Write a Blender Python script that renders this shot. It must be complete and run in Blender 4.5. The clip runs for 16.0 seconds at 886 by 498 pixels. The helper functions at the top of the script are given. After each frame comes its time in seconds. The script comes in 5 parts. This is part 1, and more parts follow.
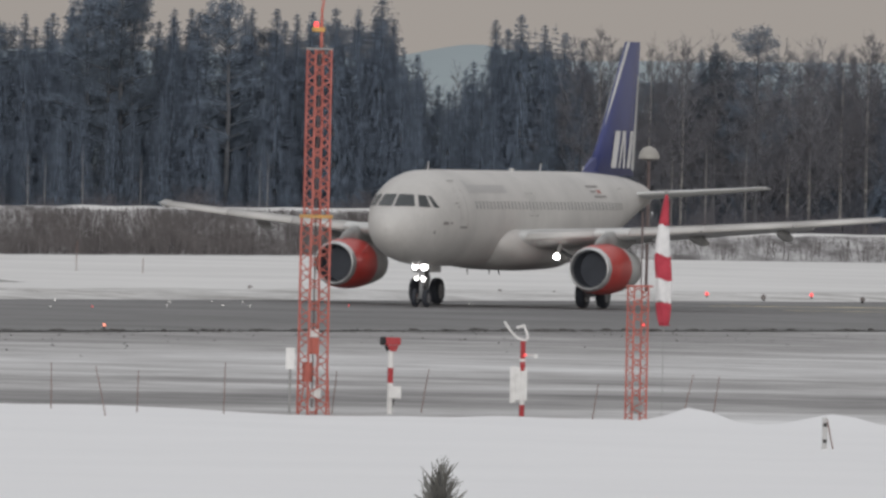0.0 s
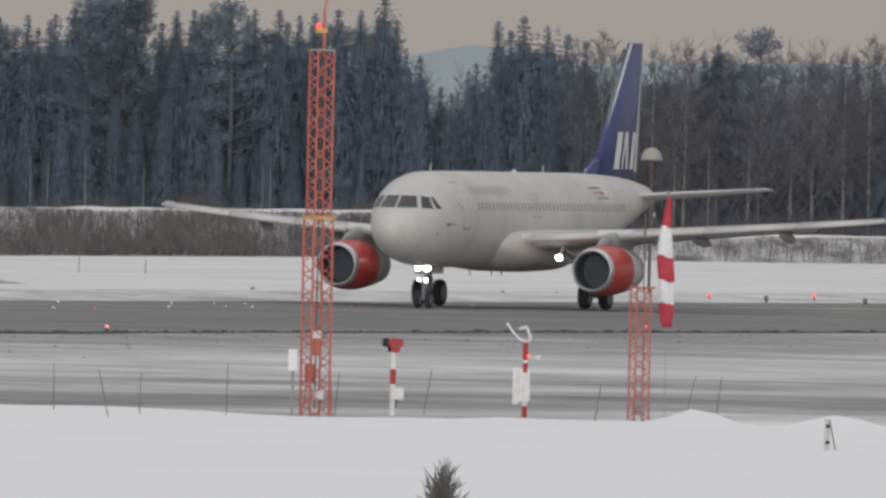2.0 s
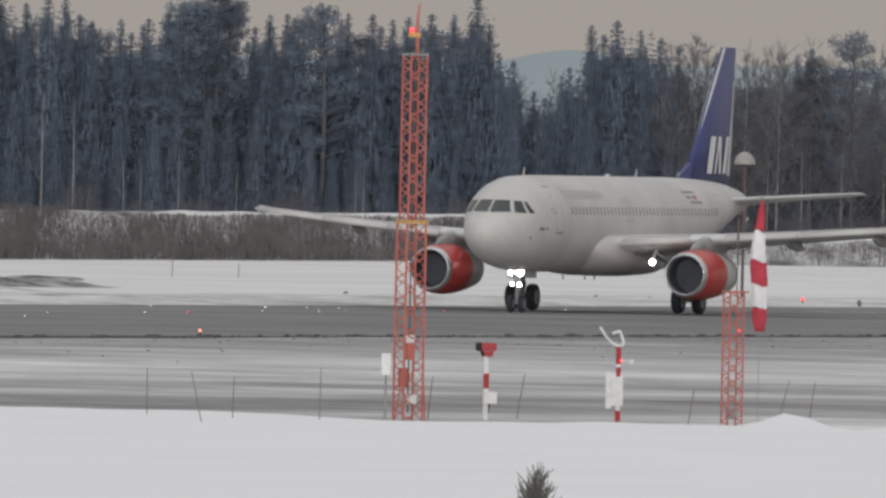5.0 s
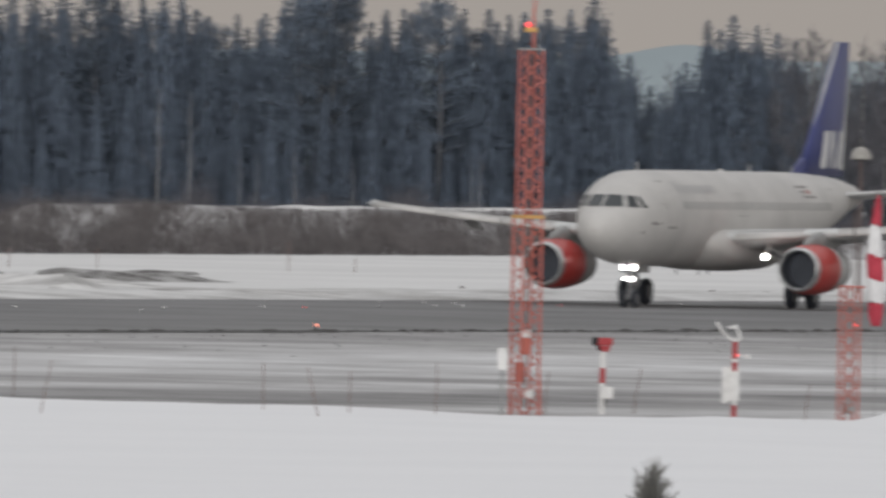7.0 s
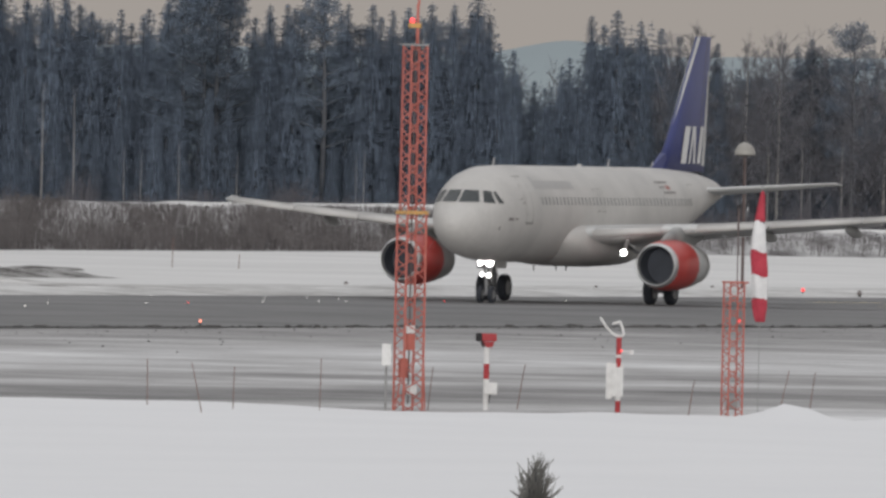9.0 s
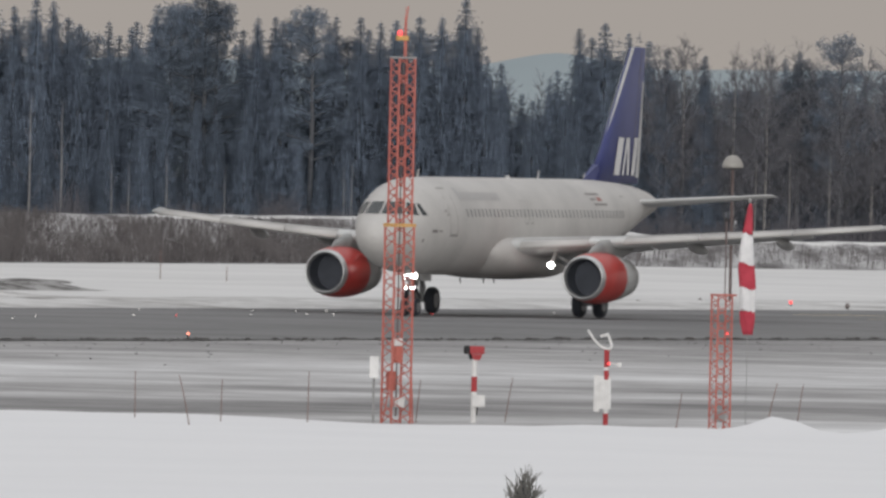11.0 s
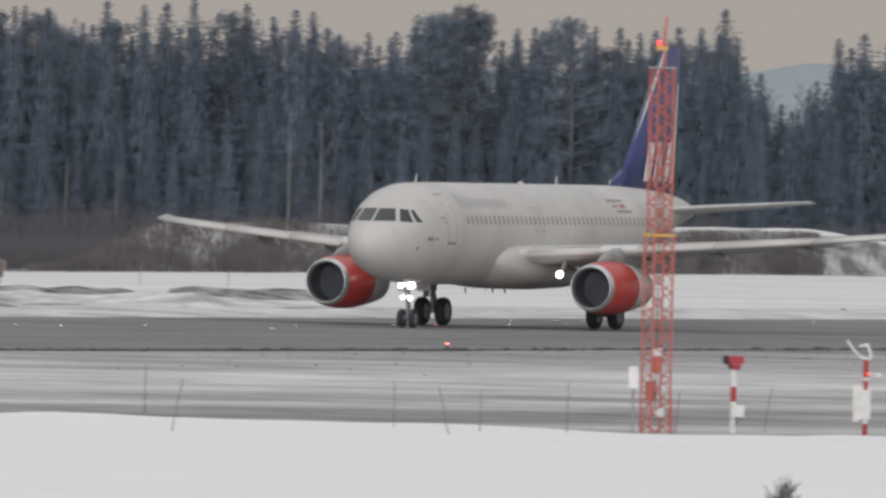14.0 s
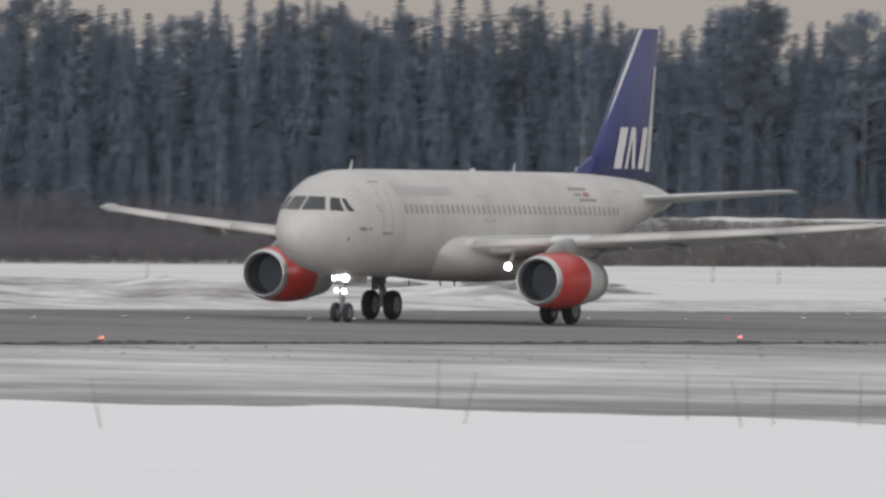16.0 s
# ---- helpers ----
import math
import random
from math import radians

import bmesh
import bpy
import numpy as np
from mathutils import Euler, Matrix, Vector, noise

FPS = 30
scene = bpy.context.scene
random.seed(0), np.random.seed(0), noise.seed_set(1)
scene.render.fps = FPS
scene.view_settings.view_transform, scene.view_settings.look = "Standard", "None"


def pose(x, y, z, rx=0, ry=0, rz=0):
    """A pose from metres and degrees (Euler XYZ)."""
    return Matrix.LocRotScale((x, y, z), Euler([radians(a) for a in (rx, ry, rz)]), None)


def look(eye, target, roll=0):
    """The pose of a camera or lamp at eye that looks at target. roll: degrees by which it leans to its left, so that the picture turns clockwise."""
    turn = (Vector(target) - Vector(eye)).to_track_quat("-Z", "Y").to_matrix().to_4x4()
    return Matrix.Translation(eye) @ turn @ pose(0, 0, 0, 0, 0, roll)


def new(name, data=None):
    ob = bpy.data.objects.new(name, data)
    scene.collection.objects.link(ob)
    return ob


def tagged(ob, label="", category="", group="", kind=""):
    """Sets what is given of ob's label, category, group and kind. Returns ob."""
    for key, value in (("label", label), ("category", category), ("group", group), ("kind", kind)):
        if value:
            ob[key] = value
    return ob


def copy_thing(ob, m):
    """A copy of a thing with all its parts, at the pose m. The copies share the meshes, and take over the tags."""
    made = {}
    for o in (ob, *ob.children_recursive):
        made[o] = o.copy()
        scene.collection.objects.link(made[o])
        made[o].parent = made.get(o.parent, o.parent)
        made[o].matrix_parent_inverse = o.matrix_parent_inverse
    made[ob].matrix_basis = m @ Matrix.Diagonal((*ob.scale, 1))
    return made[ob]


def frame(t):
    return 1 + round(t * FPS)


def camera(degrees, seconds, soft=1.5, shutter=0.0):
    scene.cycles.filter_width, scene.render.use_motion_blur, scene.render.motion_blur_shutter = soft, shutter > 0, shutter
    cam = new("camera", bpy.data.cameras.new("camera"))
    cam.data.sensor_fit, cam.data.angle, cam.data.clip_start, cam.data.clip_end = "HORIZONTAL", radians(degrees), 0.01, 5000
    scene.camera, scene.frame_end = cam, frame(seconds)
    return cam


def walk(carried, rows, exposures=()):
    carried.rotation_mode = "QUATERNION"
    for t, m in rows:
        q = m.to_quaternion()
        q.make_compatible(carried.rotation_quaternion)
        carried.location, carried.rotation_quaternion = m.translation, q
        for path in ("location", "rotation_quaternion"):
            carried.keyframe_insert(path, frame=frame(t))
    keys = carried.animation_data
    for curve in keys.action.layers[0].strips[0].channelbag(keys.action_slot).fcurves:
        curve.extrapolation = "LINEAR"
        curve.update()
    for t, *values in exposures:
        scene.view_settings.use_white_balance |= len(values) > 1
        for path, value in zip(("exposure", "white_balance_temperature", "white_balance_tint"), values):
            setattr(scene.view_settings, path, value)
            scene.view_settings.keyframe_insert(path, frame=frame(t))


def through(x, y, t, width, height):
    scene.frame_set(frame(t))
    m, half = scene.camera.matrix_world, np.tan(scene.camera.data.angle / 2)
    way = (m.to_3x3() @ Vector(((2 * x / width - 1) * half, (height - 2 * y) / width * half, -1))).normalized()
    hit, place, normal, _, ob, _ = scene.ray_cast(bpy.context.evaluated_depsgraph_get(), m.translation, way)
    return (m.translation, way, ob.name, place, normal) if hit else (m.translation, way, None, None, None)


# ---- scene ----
EYE = (0.0, 0.0, 7.03)
cam = camera(3.022, 16.0, soft=2.8, shutter=0.8)


def aim(x, z):
    """Looks from the fixed eye at a place 700 m ahead, x to the right and z above the eye."""
    return look(EYE, (x, 700.0, EYE[2] + z), 1.25)


walk(cam, [
    (0, aim(0.482, -4.377)),
    (0.5, aim(0.920, -4.403)),
    (1, aim(0.047, -4.325)),
    (1.5, aim(-0.000, -4.326)),
    (2, aim(0.372, -4.325)),
    (2.5, aim(0.822, -4.327)),
    (3, aim(-0.401, -4.302)),
    (3.5, aim(-0.178, -4.269)),
    (3.8, aim(-0.684, -4.294)),
    (4, aim(-1.548, -4.327)),
    (4.1, aim(-2.453, -4.191)),
    (4.2, aim(-3.551, -4.045)),
    (6.3, aim(-3.433, -4.613)),
    (6.5, aim(-3.792, -4.373)),
    (6.6, aim(-4.168, -4.393)),
    (6.7, aim(-5.486, -4.446)),
    (6.8, aim(-7.487, -4.513)),
    (6.9, aim(-8.758, -4.552)),
    (7, aim(-8.358, -4.555)),
    (7.1, aim(-6.991, -4.573)),
    (7.2, aim(-5.106, -4.579)),
    (7.3, aim(-3.834, -4.598)),
    (7.4, aim(-3.457, -4.613)),
    (7.5, aim(-3.503, -4.626)),
    (7.7, aim(-2.817, -4.788)),
    (8.0, aim(-4.146, -4.987)),
    (8.5, aim(-3.843, -4.949)),
    (9, aim(-3.515, -4.626)),
    (9.2, aim(-3.367, -4.411)),
    (11.3, aim(-3.016, -4.088)),
    (11.4, aim(-3.915, -4.141)),
    (11.5, aim(-4.856, -4.196)),
    (11.7, aim(-5.326, -4.254)),
    (12, aim(-5.831, -4.319)),
    (12.2, aim(-7.113, -4.363)),
    (12.4, aim(-8.503, -4.389)),
    (12.5, aim(-9.209, -4.395)),
    (12.7, aim(-9.705, -4.338)),
    (13, aim(-9.866, -4.209)),
    (13.5, aim(-10.864, -4.118)),
    (14, aim(-13.833, -3.905)),
    (14.5, aim(-16.240, -3.915)),
    (15, aim(-19.101, -3.963)),
    (15.5, aim(-22.303, -3.958)),
    (16, aim(-26.049, -4.454)),
], exposures=[(0, -0.09), (3, -0.04), (9.2, -0.06), (12, 0.04), (16, 0.08)])

# ---- world and light: a plain overcast sky, three times brighter overhead than at the horizon ----
world = bpy.data.worlds.new("overcast_sky")
scene.world = world
world.use_nodes = True
wn, wl = world.node_tree.nodes, world.node_tree.links
wn.clear()
w_out = wn.new("ShaderNodeOutputWorld")
w_bg = wn.new("ShaderNodeBackground")
w_geo = wn.new("ShaderNodeTexCoord")
w_sep = wn.new("ShaderNodeSeparateXYZ")
w_ramp = wn.new("ShaderNodeValToRGB")
w_ramp.color_ramp.elements[0].position = 0.0
w_ramp.color_ramp.elements[0].color = (0.49, 0.443, 0.405, 1)
w_ramp.color_ramp.elements[1].position = 1.0
w_ramp.color_ramp.elements[1].color = (1.2, 1.22, 1.27, 1)
mid = w_ramp.color_ramp.elements.new(0.12)
mid.color = (0.51, 0.495, 0.485, 1)
wl.new(w_geo.outputs["Generated"], w_sep.inputs[0])
wl.new(w_sep.outputs["Z"], w_ramp.inputs[0])
wl.new(w_ramp.outputs[0], w_bg.inputs[0])
wl.new(w_bg.outputs[0], w_out.inputs[0])
w_bg.inputs[1].default_value = 0.765

sun = new("sun", bpy.data.lights.new("sun", "SUN"))
sun.data.energy, sun.data.angle, sun.data.color = 1.25, radians(12), (1.0, 0.99, 0.985)
sun.matrix_world = look((-3, -85, 8.5), (0, 0, 0))

# ---- materials ----


def material(name, base, dark=None, scale=3.0, rough=0.6, metal=0.0, bump=0.0, spec=0.3, stretch=(1, 1, 1), fine=None, random_tint=0.0):
    """Two scales of noise between base and dark, with a fine bump."""
    m = bpy.data.materials.new(name)
    m.use_nodes = True
    n, l = m.node_tree.nodes, m.node_tree.links
    b = n["Principled BSDF"]
    b.inputs["Roughness"].default_value = rough
    b.inputs["Metallic"].default_value = metal
    b.inputs["Specular IOR Level"].default_value = spec
    dark = dark or tuple(c * 0.8 for c in base)
    co = n.new("ShaderNodeTexCoord")
    mp = n.new("ShaderNodeMapping")
    mp.inputs["Scale"].default_value = stretch
    l.new(co.outputs["Object"], mp.inputs[0])
    big = n.new("ShaderNodeTexNoise")
    big.inputs["Scale"].default_value = scale
    big.inputs["Detail"].default_value = 5
    small = n.new("ShaderNodeTexNoise")
    small.inputs["Scale"].default_value = fine or scale * 9
    small.inputs["Detail"].default_value = 3
    l.new(mp.outputs[0], big.inputs[0])
    l.new(mp.outputs[0], small.inputs[0])
    add = n.new("ShaderNodeMath")
    add.operation = "MULTIPLY_ADD"
    add.inputs[1].default_value = 0.35
    l.new(small.outputs[0], add.inputs[0])
    l.new(big.outputs[0], add.inputs[2])
    ramp = n.new("ShaderNodeValToRGB")
    ramp.color_ramp.elements[0].position, ramp.color_ramp.elements[0].color = 0.48, (*dark, 1)
    ramp.color_ramp.elements[1].position, ramp.color_ramp.elements[1].color = 0.82, (*base, 1)
    l.new(add.outputs[0], ramp.inputs[0])
    colour = ramp.outputs[0]
    if random_tint:
        info = n.new("ShaderNodeObjectInfo")
        hsv = n.new("ShaderNodeHueSaturation")
        rng = n.new("ShaderNodeMapRange")
        rng.inputs["To Min"].default_value, rng.inputs["To Max"].default_value = 1 - random_tint, 1 + random_tint
        l.new(info.outputs["Random"], rng.inputs[0])
        l.new(rng.outputs[0], hsv.inputs["Value"])
        l.new(colour, hsv.inputs["Color"])
        colour = hsv.outputs[0]
    l.new(colour, b.inputs["Base Color"])
    if bump:
        bp = n.new("ShaderNodeBump")
        bp.inputs["Strength"].default_value = bump
        bp.inputs["Distance"].default_value = 0.05
        l.new(add.outputs[0], bp.inputs["Height"])
        l.new(bp.outputs[0], b.inputs["Normal"])
    return m


def glow(name, colour, strength):
    m = bpy.data.materials.new(name)
    m.use_nodes = True
    b = m.node_tree.nodes["Principled BSDF"]
    b.inputs["Base Color"].default_value = (*colour, 1)
    b.inputs["Emission Color"].default_value = (*colour, 1)
    b.inputs["Emission Strength"].default_value = strength
    return m


def foliage(name, base, dark, through, solid=1.0):
    """Needles that let part of the light pass through them."""
    m = material(name, base, dark, scale=0.5, rough=0.9, spec=0.1, random_tint=0.12)
    n, l = m.node_tree.nodes, m.node_tree.links
    b = n["Principled BSDF"]
    colour = b.inputs["Base Color"].links[0].from_socket
    # needles face every way: one fixed normal up and towards the camera evens shading
    up = n.new("ShaderNodeCombineXYZ")
    for axis, v in zip("XYZ", (0.0, -0.8, 0.6)):
        up.inputs[axis].default_value = v
    l.new(up.outputs[0], b.inputs["Normal"])
    tr = n.new("ShaderNodeBsdfTranslucent")
    l.new(up.outputs[0], tr.inputs["Normal"])
    mix = n.new("ShaderNodeMixShader")
    mix.inputs[0].default_value = through
    l.new(colour, tr.inputs[0])
    l.new(b.outputs[0], mix.inputs[1])
    l.new(tr.outputs[0], mix.inputs[2])
    # a spray is open between its needles
    clear = n.new("ShaderNodeBsdfTransparent")
    spray = n.new("ShaderNodeMixShader")
    spray.inputs[0].default_value = solid
    l.new(clear.outputs[0], spray.inputs[1])
    l.new(mix.outputs[0], spray.inputs[2])
    l.new(spray.outputs[0], n["Material Output"].inputs[0])
    return m


def band_ground(name):
    """Thin wind-blown snow over asphalt and gravel: snow cover changes with the distance from the runway and in patches."""
    m = bpy.data.materials.new(name)
    m.use_nodes = True
    n, l = m.node_tree.nodes, m.node_tree.links
    b = n["Principled BSDF"]
    b.inputs["Roughness"].default_value = 0.9
    b.inputs["Specular IOR Level"].default_value = 0.15
    geo = n.new("ShaderNodeNewGeometry")
    sep = n.new("ShaderNodeSeparateXYZ")
    l.new(geo.outputs["Position"], sep.inputs[0])
    rng = n.new("ShaderNodeMapRange")
    rng.inputs["From Min"].default_value, rng.inputs["From Max"].default_value = 430, 650
    tilt = n.new("ShaderNodeMath")
    tilt.operation = "MULTIPLY_ADD"
    tilt.inputs[1].default_value = -0.9
    l.new(sep.outputs["X"], tilt.inputs[0])
    l.new(sep.outputs["Y"], tilt.inputs[2])
    l.new(tilt.outputs[0], rng.inputs[0])
    cover = n.new("ShaderNodeValToRGB")
    e = cover.color_ramp.elements
    e[0].position, e[0].color = 0.0, (0.75, 0.75, 0.75, 1)
    e[1].position, e[1].color = 1.0, (0.42, 0.42, 0.42, 1)
    for p, v in ((0.05, 0.6), (0.09, 0.30), (0.18, 0.24), (0.235, 0.66), (0.29, 0.40), (0.35, 0.62), (0.42, 0.74), (0.52, 0.68), (0.62, 0.56), (0.71, 0.42), (0.80, 0.34), (0.9, 0.30)):
        s = e.new(p)
        s.color = (v, v, v, 1)
    l.new(rng.outputs[0], cover.inputs[0])
    mp = n.new("ShaderNodeMapping")
    mp.inputs["Scale"].default_value = (0.085, 0.10, 1)
    l.new(geo.outputs["Position"], mp.inputs[0])
    patch = n.new("ShaderNodeTexNoise")
    patch.inputs["Scale"].default_value, patch.inputs["Detail"].default_value = 1.0, 7
    patch.inputs["Roughness"].default_value = 0.7
    l.new(mp.outputs[0], patch.inputs[0])
    mix = n.new("ShaderNodeMath")
    mix.operation = "MULTIPLY_ADD"
    mix.inputs[1].default_value = 2.0
    sub = n.new("ShaderNodeMath")
    sub.operation = "SUBTRACT"
    sub.inputs[1].default_value = 0.5
    fine = n.new("ShaderNodeTexNoise")
    fine.inputs["Scale"].default_value, fine.inputs["Detail"].default_value = 5.5, 5
    l.new(mp.outputs[0], fine.inputs[0])
    both = n.new("ShaderNodeMix")
    both.inputs["Factor"].default_value = 0.16
    l.new(patch.outputs[0], both.inputs["A"])
    l.new(fine.outputs[0], both.inputs["B"])
    l.new(both.outputs["Result"], sub.inputs[0])
    l.new(sub.outputs[0], mix.inputs[0])
    l.new(cover.outputs[0], mix.inputs[2])
    mix.use_clamp = True
    col = n.new("ShaderNodeValToRGB")
    col.color_ramp.elements[0].position, col.color_ramp.elements[0].color = 0.0, (0.16, 0.157, 0.155, 1)
    col.color_ramp.elements[1].position, col.color_ramp.elements[1].color = 1.0, (0.74, 0.735, 0.73, 1)
    s = col.color_ramp.elements.new(0.45)
    s.color = (0.37, 0.36, 0.355, 1)
    l.new(mix.outputs[0], col.inputs[0])
    l.new(col.outputs[0], b.inputs["Base Color"])
    return m


def asphalt(name):
    m = material(name, (0.235, 0.231, 0.23), (0.16, 0.158, 0.158), scale=0.09, rough=0.85, spec=0.12, fine=1.3, bump=0.05)
    return m


SNOW = material("snow", (0.825, 0.82, 0.82), (0.80, 0.796, 0.797), scale=0.12, rough=0.8, spec=0.1, bump=0.04, fine=1.7)
SNOW_FAR = material("ploughed_snow", (0.73, 0.72, 0.705), (0.63, 0.62, 0.607), scale=0.05, rough=0.85, spec=0.1, fine=0.5, bump=0.2)
RIDGE_SNOW = material("dirty_snow", (0.70, 0.69, 0.675), (0.40, 0.39, 0.375), scale=0.25, rough=0.9, spec=0.1, fine=1.6, bump=0.3)
PILE = material("muddy_snow_pile", (0.76, 0.745, 0.725), (0.2, 0.19, 0.18), scale=0.16, rough=0.9, spec=0.1, fine=0.9, bump=0.3)
VERGE = band_ground("snow_dusted_verge")
ASPHALT = asphalt("frosted_asphalt")
DARK_ASPHALT = material("dark_asphalt", (0.12, 0.118, 0.116), (0.075, 0.074, 0.073), scale=0.3, rough=0.85, spec=0.1)
YELLOW_LINE = material("worn_yellow_paint", (0.78, 0.68, 0.42), (0.48, 0.43, 0.3), scale=0.3, rough=0.8)
SOIL = material("dark_clods", (0.07, 0.063, 0.058), (0.03, 0.028, 0.026), scale=3)
# spruce and pine base colours are lifted and blued to hold the distance haze
SPRUCE = foliage("hazed_spruce_needles", (0.158, 0.193, 0.245), (0.147, 0.18, 0.229), 0.06, 0.46)
PINE = foliage("hazed_pine_needles", (0.15, 0.183, 0.228), (0.138, 0.168, 0.21), 0.06, 0.58)
NEEDLE = foliage("young_pine_needles", (0.27, 0.262, 0.24), (0.17, 0.166, 0.154), 0.15)
BARK = material("grey_brown_bark", (0.145, 0.147, 0.156), (0.11, 0.112, 0.12), scale=2, rough=0.95, spec=0.1, random_tint=0.2)
BIRCH = material("pale_birch_bark", (0.40, 0.38, 0.355), (0.12, 0.11, 0.105), scale=1.5, rough=0.9, spec=0.1, stretch=(1, 1, 2.5))
TWIG = foliage("bare_birch_twigs", (0.205, 0.203, 0.22), (0.18, 0.178, 0.195), 0.06, 0.6)
BRUSH = material("winter_brush", (0.18, 0.165, 0.163), (0.1, 0.092, 0.092), scale=0.5, rough=0.95, spec=0.1)
BRUSH_DARK = material("dark_undergrowth", (0.115, 0.108, 0.117), (0.08, 0.077, 0.084), scale=0.5, rough=0.95, spec=0.1)
# air haze is painted into this base colour, far paler than woods
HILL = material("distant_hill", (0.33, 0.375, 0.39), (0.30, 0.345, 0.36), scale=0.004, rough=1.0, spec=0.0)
WHITE = material("aircraft_paint", (0.57, 0.55, 0.525), (0.48, 0.465, 0.445), scale=0.5, rough=0.5, spec=0.25, fine=6)
WING_GREY = material("wing_grey", (0.60, 0.60, 0.585), (0.50, 0.50, 0.49), scale=0.8, rough=0.45)
GREY = material("grey_fairing", (0.34, 0.335, 0.325), (0.24, 0.238, 0.233), scale=1.5, rough=0.5)
BLUE = material("blue_tail_paint", (0.052, 0.062, 0.185), (0.042, 0.05, 0.15), scale=0.7, rough=0.4)
RED = material("red_cowl_paint", (0.5, 0.052, 0.044), (0.41, 0.043, 0.037), scale=1.2, rough=0.35, spec=0.5)
SILVER = material("bare_metal_lip", (0.62, 0.62, 0.61), (0.5, 0.5, 0.5), scale=3, rough=0.35, metal=0.85)
STEEL = material("gear_steel", (0.27, 0.27, 0.275), (0.18, 0.18, 0.185), scale=4, rough=0.45, metal=0.4)
DUCT = material("inlet_duct", (0.075, 0.082, 0.098), (0.06, 0.066, 0.08), scale=2, rough=0.5)
FAN = material("fan_blades", (0.06, 0.066, 0.08), (0.045, 0.05, 0.062), scale=2, rough=0.5)
RUBBER = material("tyre_rubber", (0.042, 0.046, 0.056), (0.03, 0.033, 0.04), scale=5, rough=0.75)
PANE = material("cockpit_glass", (0.035, 0.04, 0.042), (0.025, 0.03, 0.03), scale=2, rough=0.12, spec=0.6)
CABIN = material("cabin_window", (0.36, 0.35, 0.34), (0.29, 0.285, 0.28), scale=6, rough=0.2, spec=0.5)
SEAM = material("panel_seam", (0.33, 0.32, 0.30), (0.25, 0.24, 0.23), scale=3, rough=0.6)
TITLE = material("pale_title_paint", (0.44, 0.43, 0.42), (0.40, 0.39, 0.385), scale=2, rough=0.45)
LOGO_WHITE = material("white_tail_mark", (0.72, 0.71, 0.70), (0.66, 0.65, 0.64), scale=2, rough=0.45)
MARK_DARK = material("dark_marking", (0.27, 0.245, 0.24), (0.2, 0.185, 0.18), scale=5)
MARK_RED = material("red_marking", (0.42, 0.2, 0.18), (0.36, 0.17, 0.15), scale=5)
ORANGE = material("orange_mast_paint", (0.5, 0.155, 0.12), (0.37, 0.11, 0.09), scale=3, rough=0.6, fine=20)
YELLOW = material("yellow_platform", (0.6, 0.35, 0.12), (0.46, 0.26, 0.1), scale=4)
POST_RED = material("red_post_paint", (0.42, 0.05, 0.055), (0.33, 0.04, 0.045), scale=4)
POST_WHITE = material("white_post_paint", (0.74, 0.73, 0.71), (0.60, 0.59, 0.57), scale=4)
SOCK_RED = material("red_sock_cloth", (0.50, 0.07, 0.095), (0.38, 0.05, 0.07), scale=3, rough=0.9, spec=0.1)
SOCK_WHITE = material("white_sock_cloth", (0.78, 0.77, 0.76), (0.62, 0.61, 0.61), scale=3, rough=0.9, spec=0.1)
STAKE = material("weathered_stake", (0.24, 0.16, 0.14), (0.15, 0.1, 0.09), scale=5, rough=0.9)
BLACK = material("black_plastic", (0.02, 0.019, 0.02), (0.014, 0.013, 0.014), scale=5)
DOME = material("dome_shell", (0.38, 0.36, 0.33), (0.3, 0.285, 0.26), scale=2, rough=0.4)
LAMP_SHELL = material("dull_lamp_shell", (0.24, 0.21, 0.2), (0.16, 0.14, 0.135), scale=6)
POLE_BROWN = material("brown_pole", (0.13, 0.095, 0.09), (0.1, 0.075, 0.07), scale=3)
LIGHT_WHITE = glow("lit_white_lamp", (1.0, 0.98, 0.96), 12)
LIGHT_RED = glow("lit_red_lamp", (1.0, 0.08, 0.08), 1.4)
LIGHT_ORANGE = glow("lit_orange_lamp", (1.0, 0.3, 0.2), 1.7)
LIGHT_DOT = glow("lit_small_lamp", (1.0, 0.95, 0.9), 1.5)

# ---- mesh helpers ----


def link(name, bm, mat, parent=None, at=(0, 0, 0), smooth=False):
    bmesh.ops.recalc_face_normals(bm, faces=bm.faces[:])
    me = bpy.data.meshes.new(name)
    bm.to_mesh(me)
    bm.free()
    for mt in (mat if isinstance(mat, (list, tuple)) else [mat]):
        me.materials.append(mt)
    if smooth:
        for p in me.polygons:
            p.use_smooth = True
    ob = new(name, me)
    ob.location = at
    if parent:
        ob.parent = parent
    return ob


def part(name, bm, mat, parent, label="", at=(0, 0, 0), smooth=False):
    ob = link(name, bm, mat, parent, at, smooth)
    return tagged(ob, label) if label else ob


def raw(name, verts, faces, mat, parent=None):
    me = bpy.data.meshes.new(name)
    me.from_pydata(verts, [], faces)
    me.materials.append(mat)
    ob = new(name, me)
    if parent:
        ob.parent = parent
    return ob


def thing(name, at=(0, 0, 0), rz=0.0):
    ob = new(name)
    ob.empty_display_size = 0.2
    ob.matrix_basis = pose(*at, 0, 0, rz)
    return ob


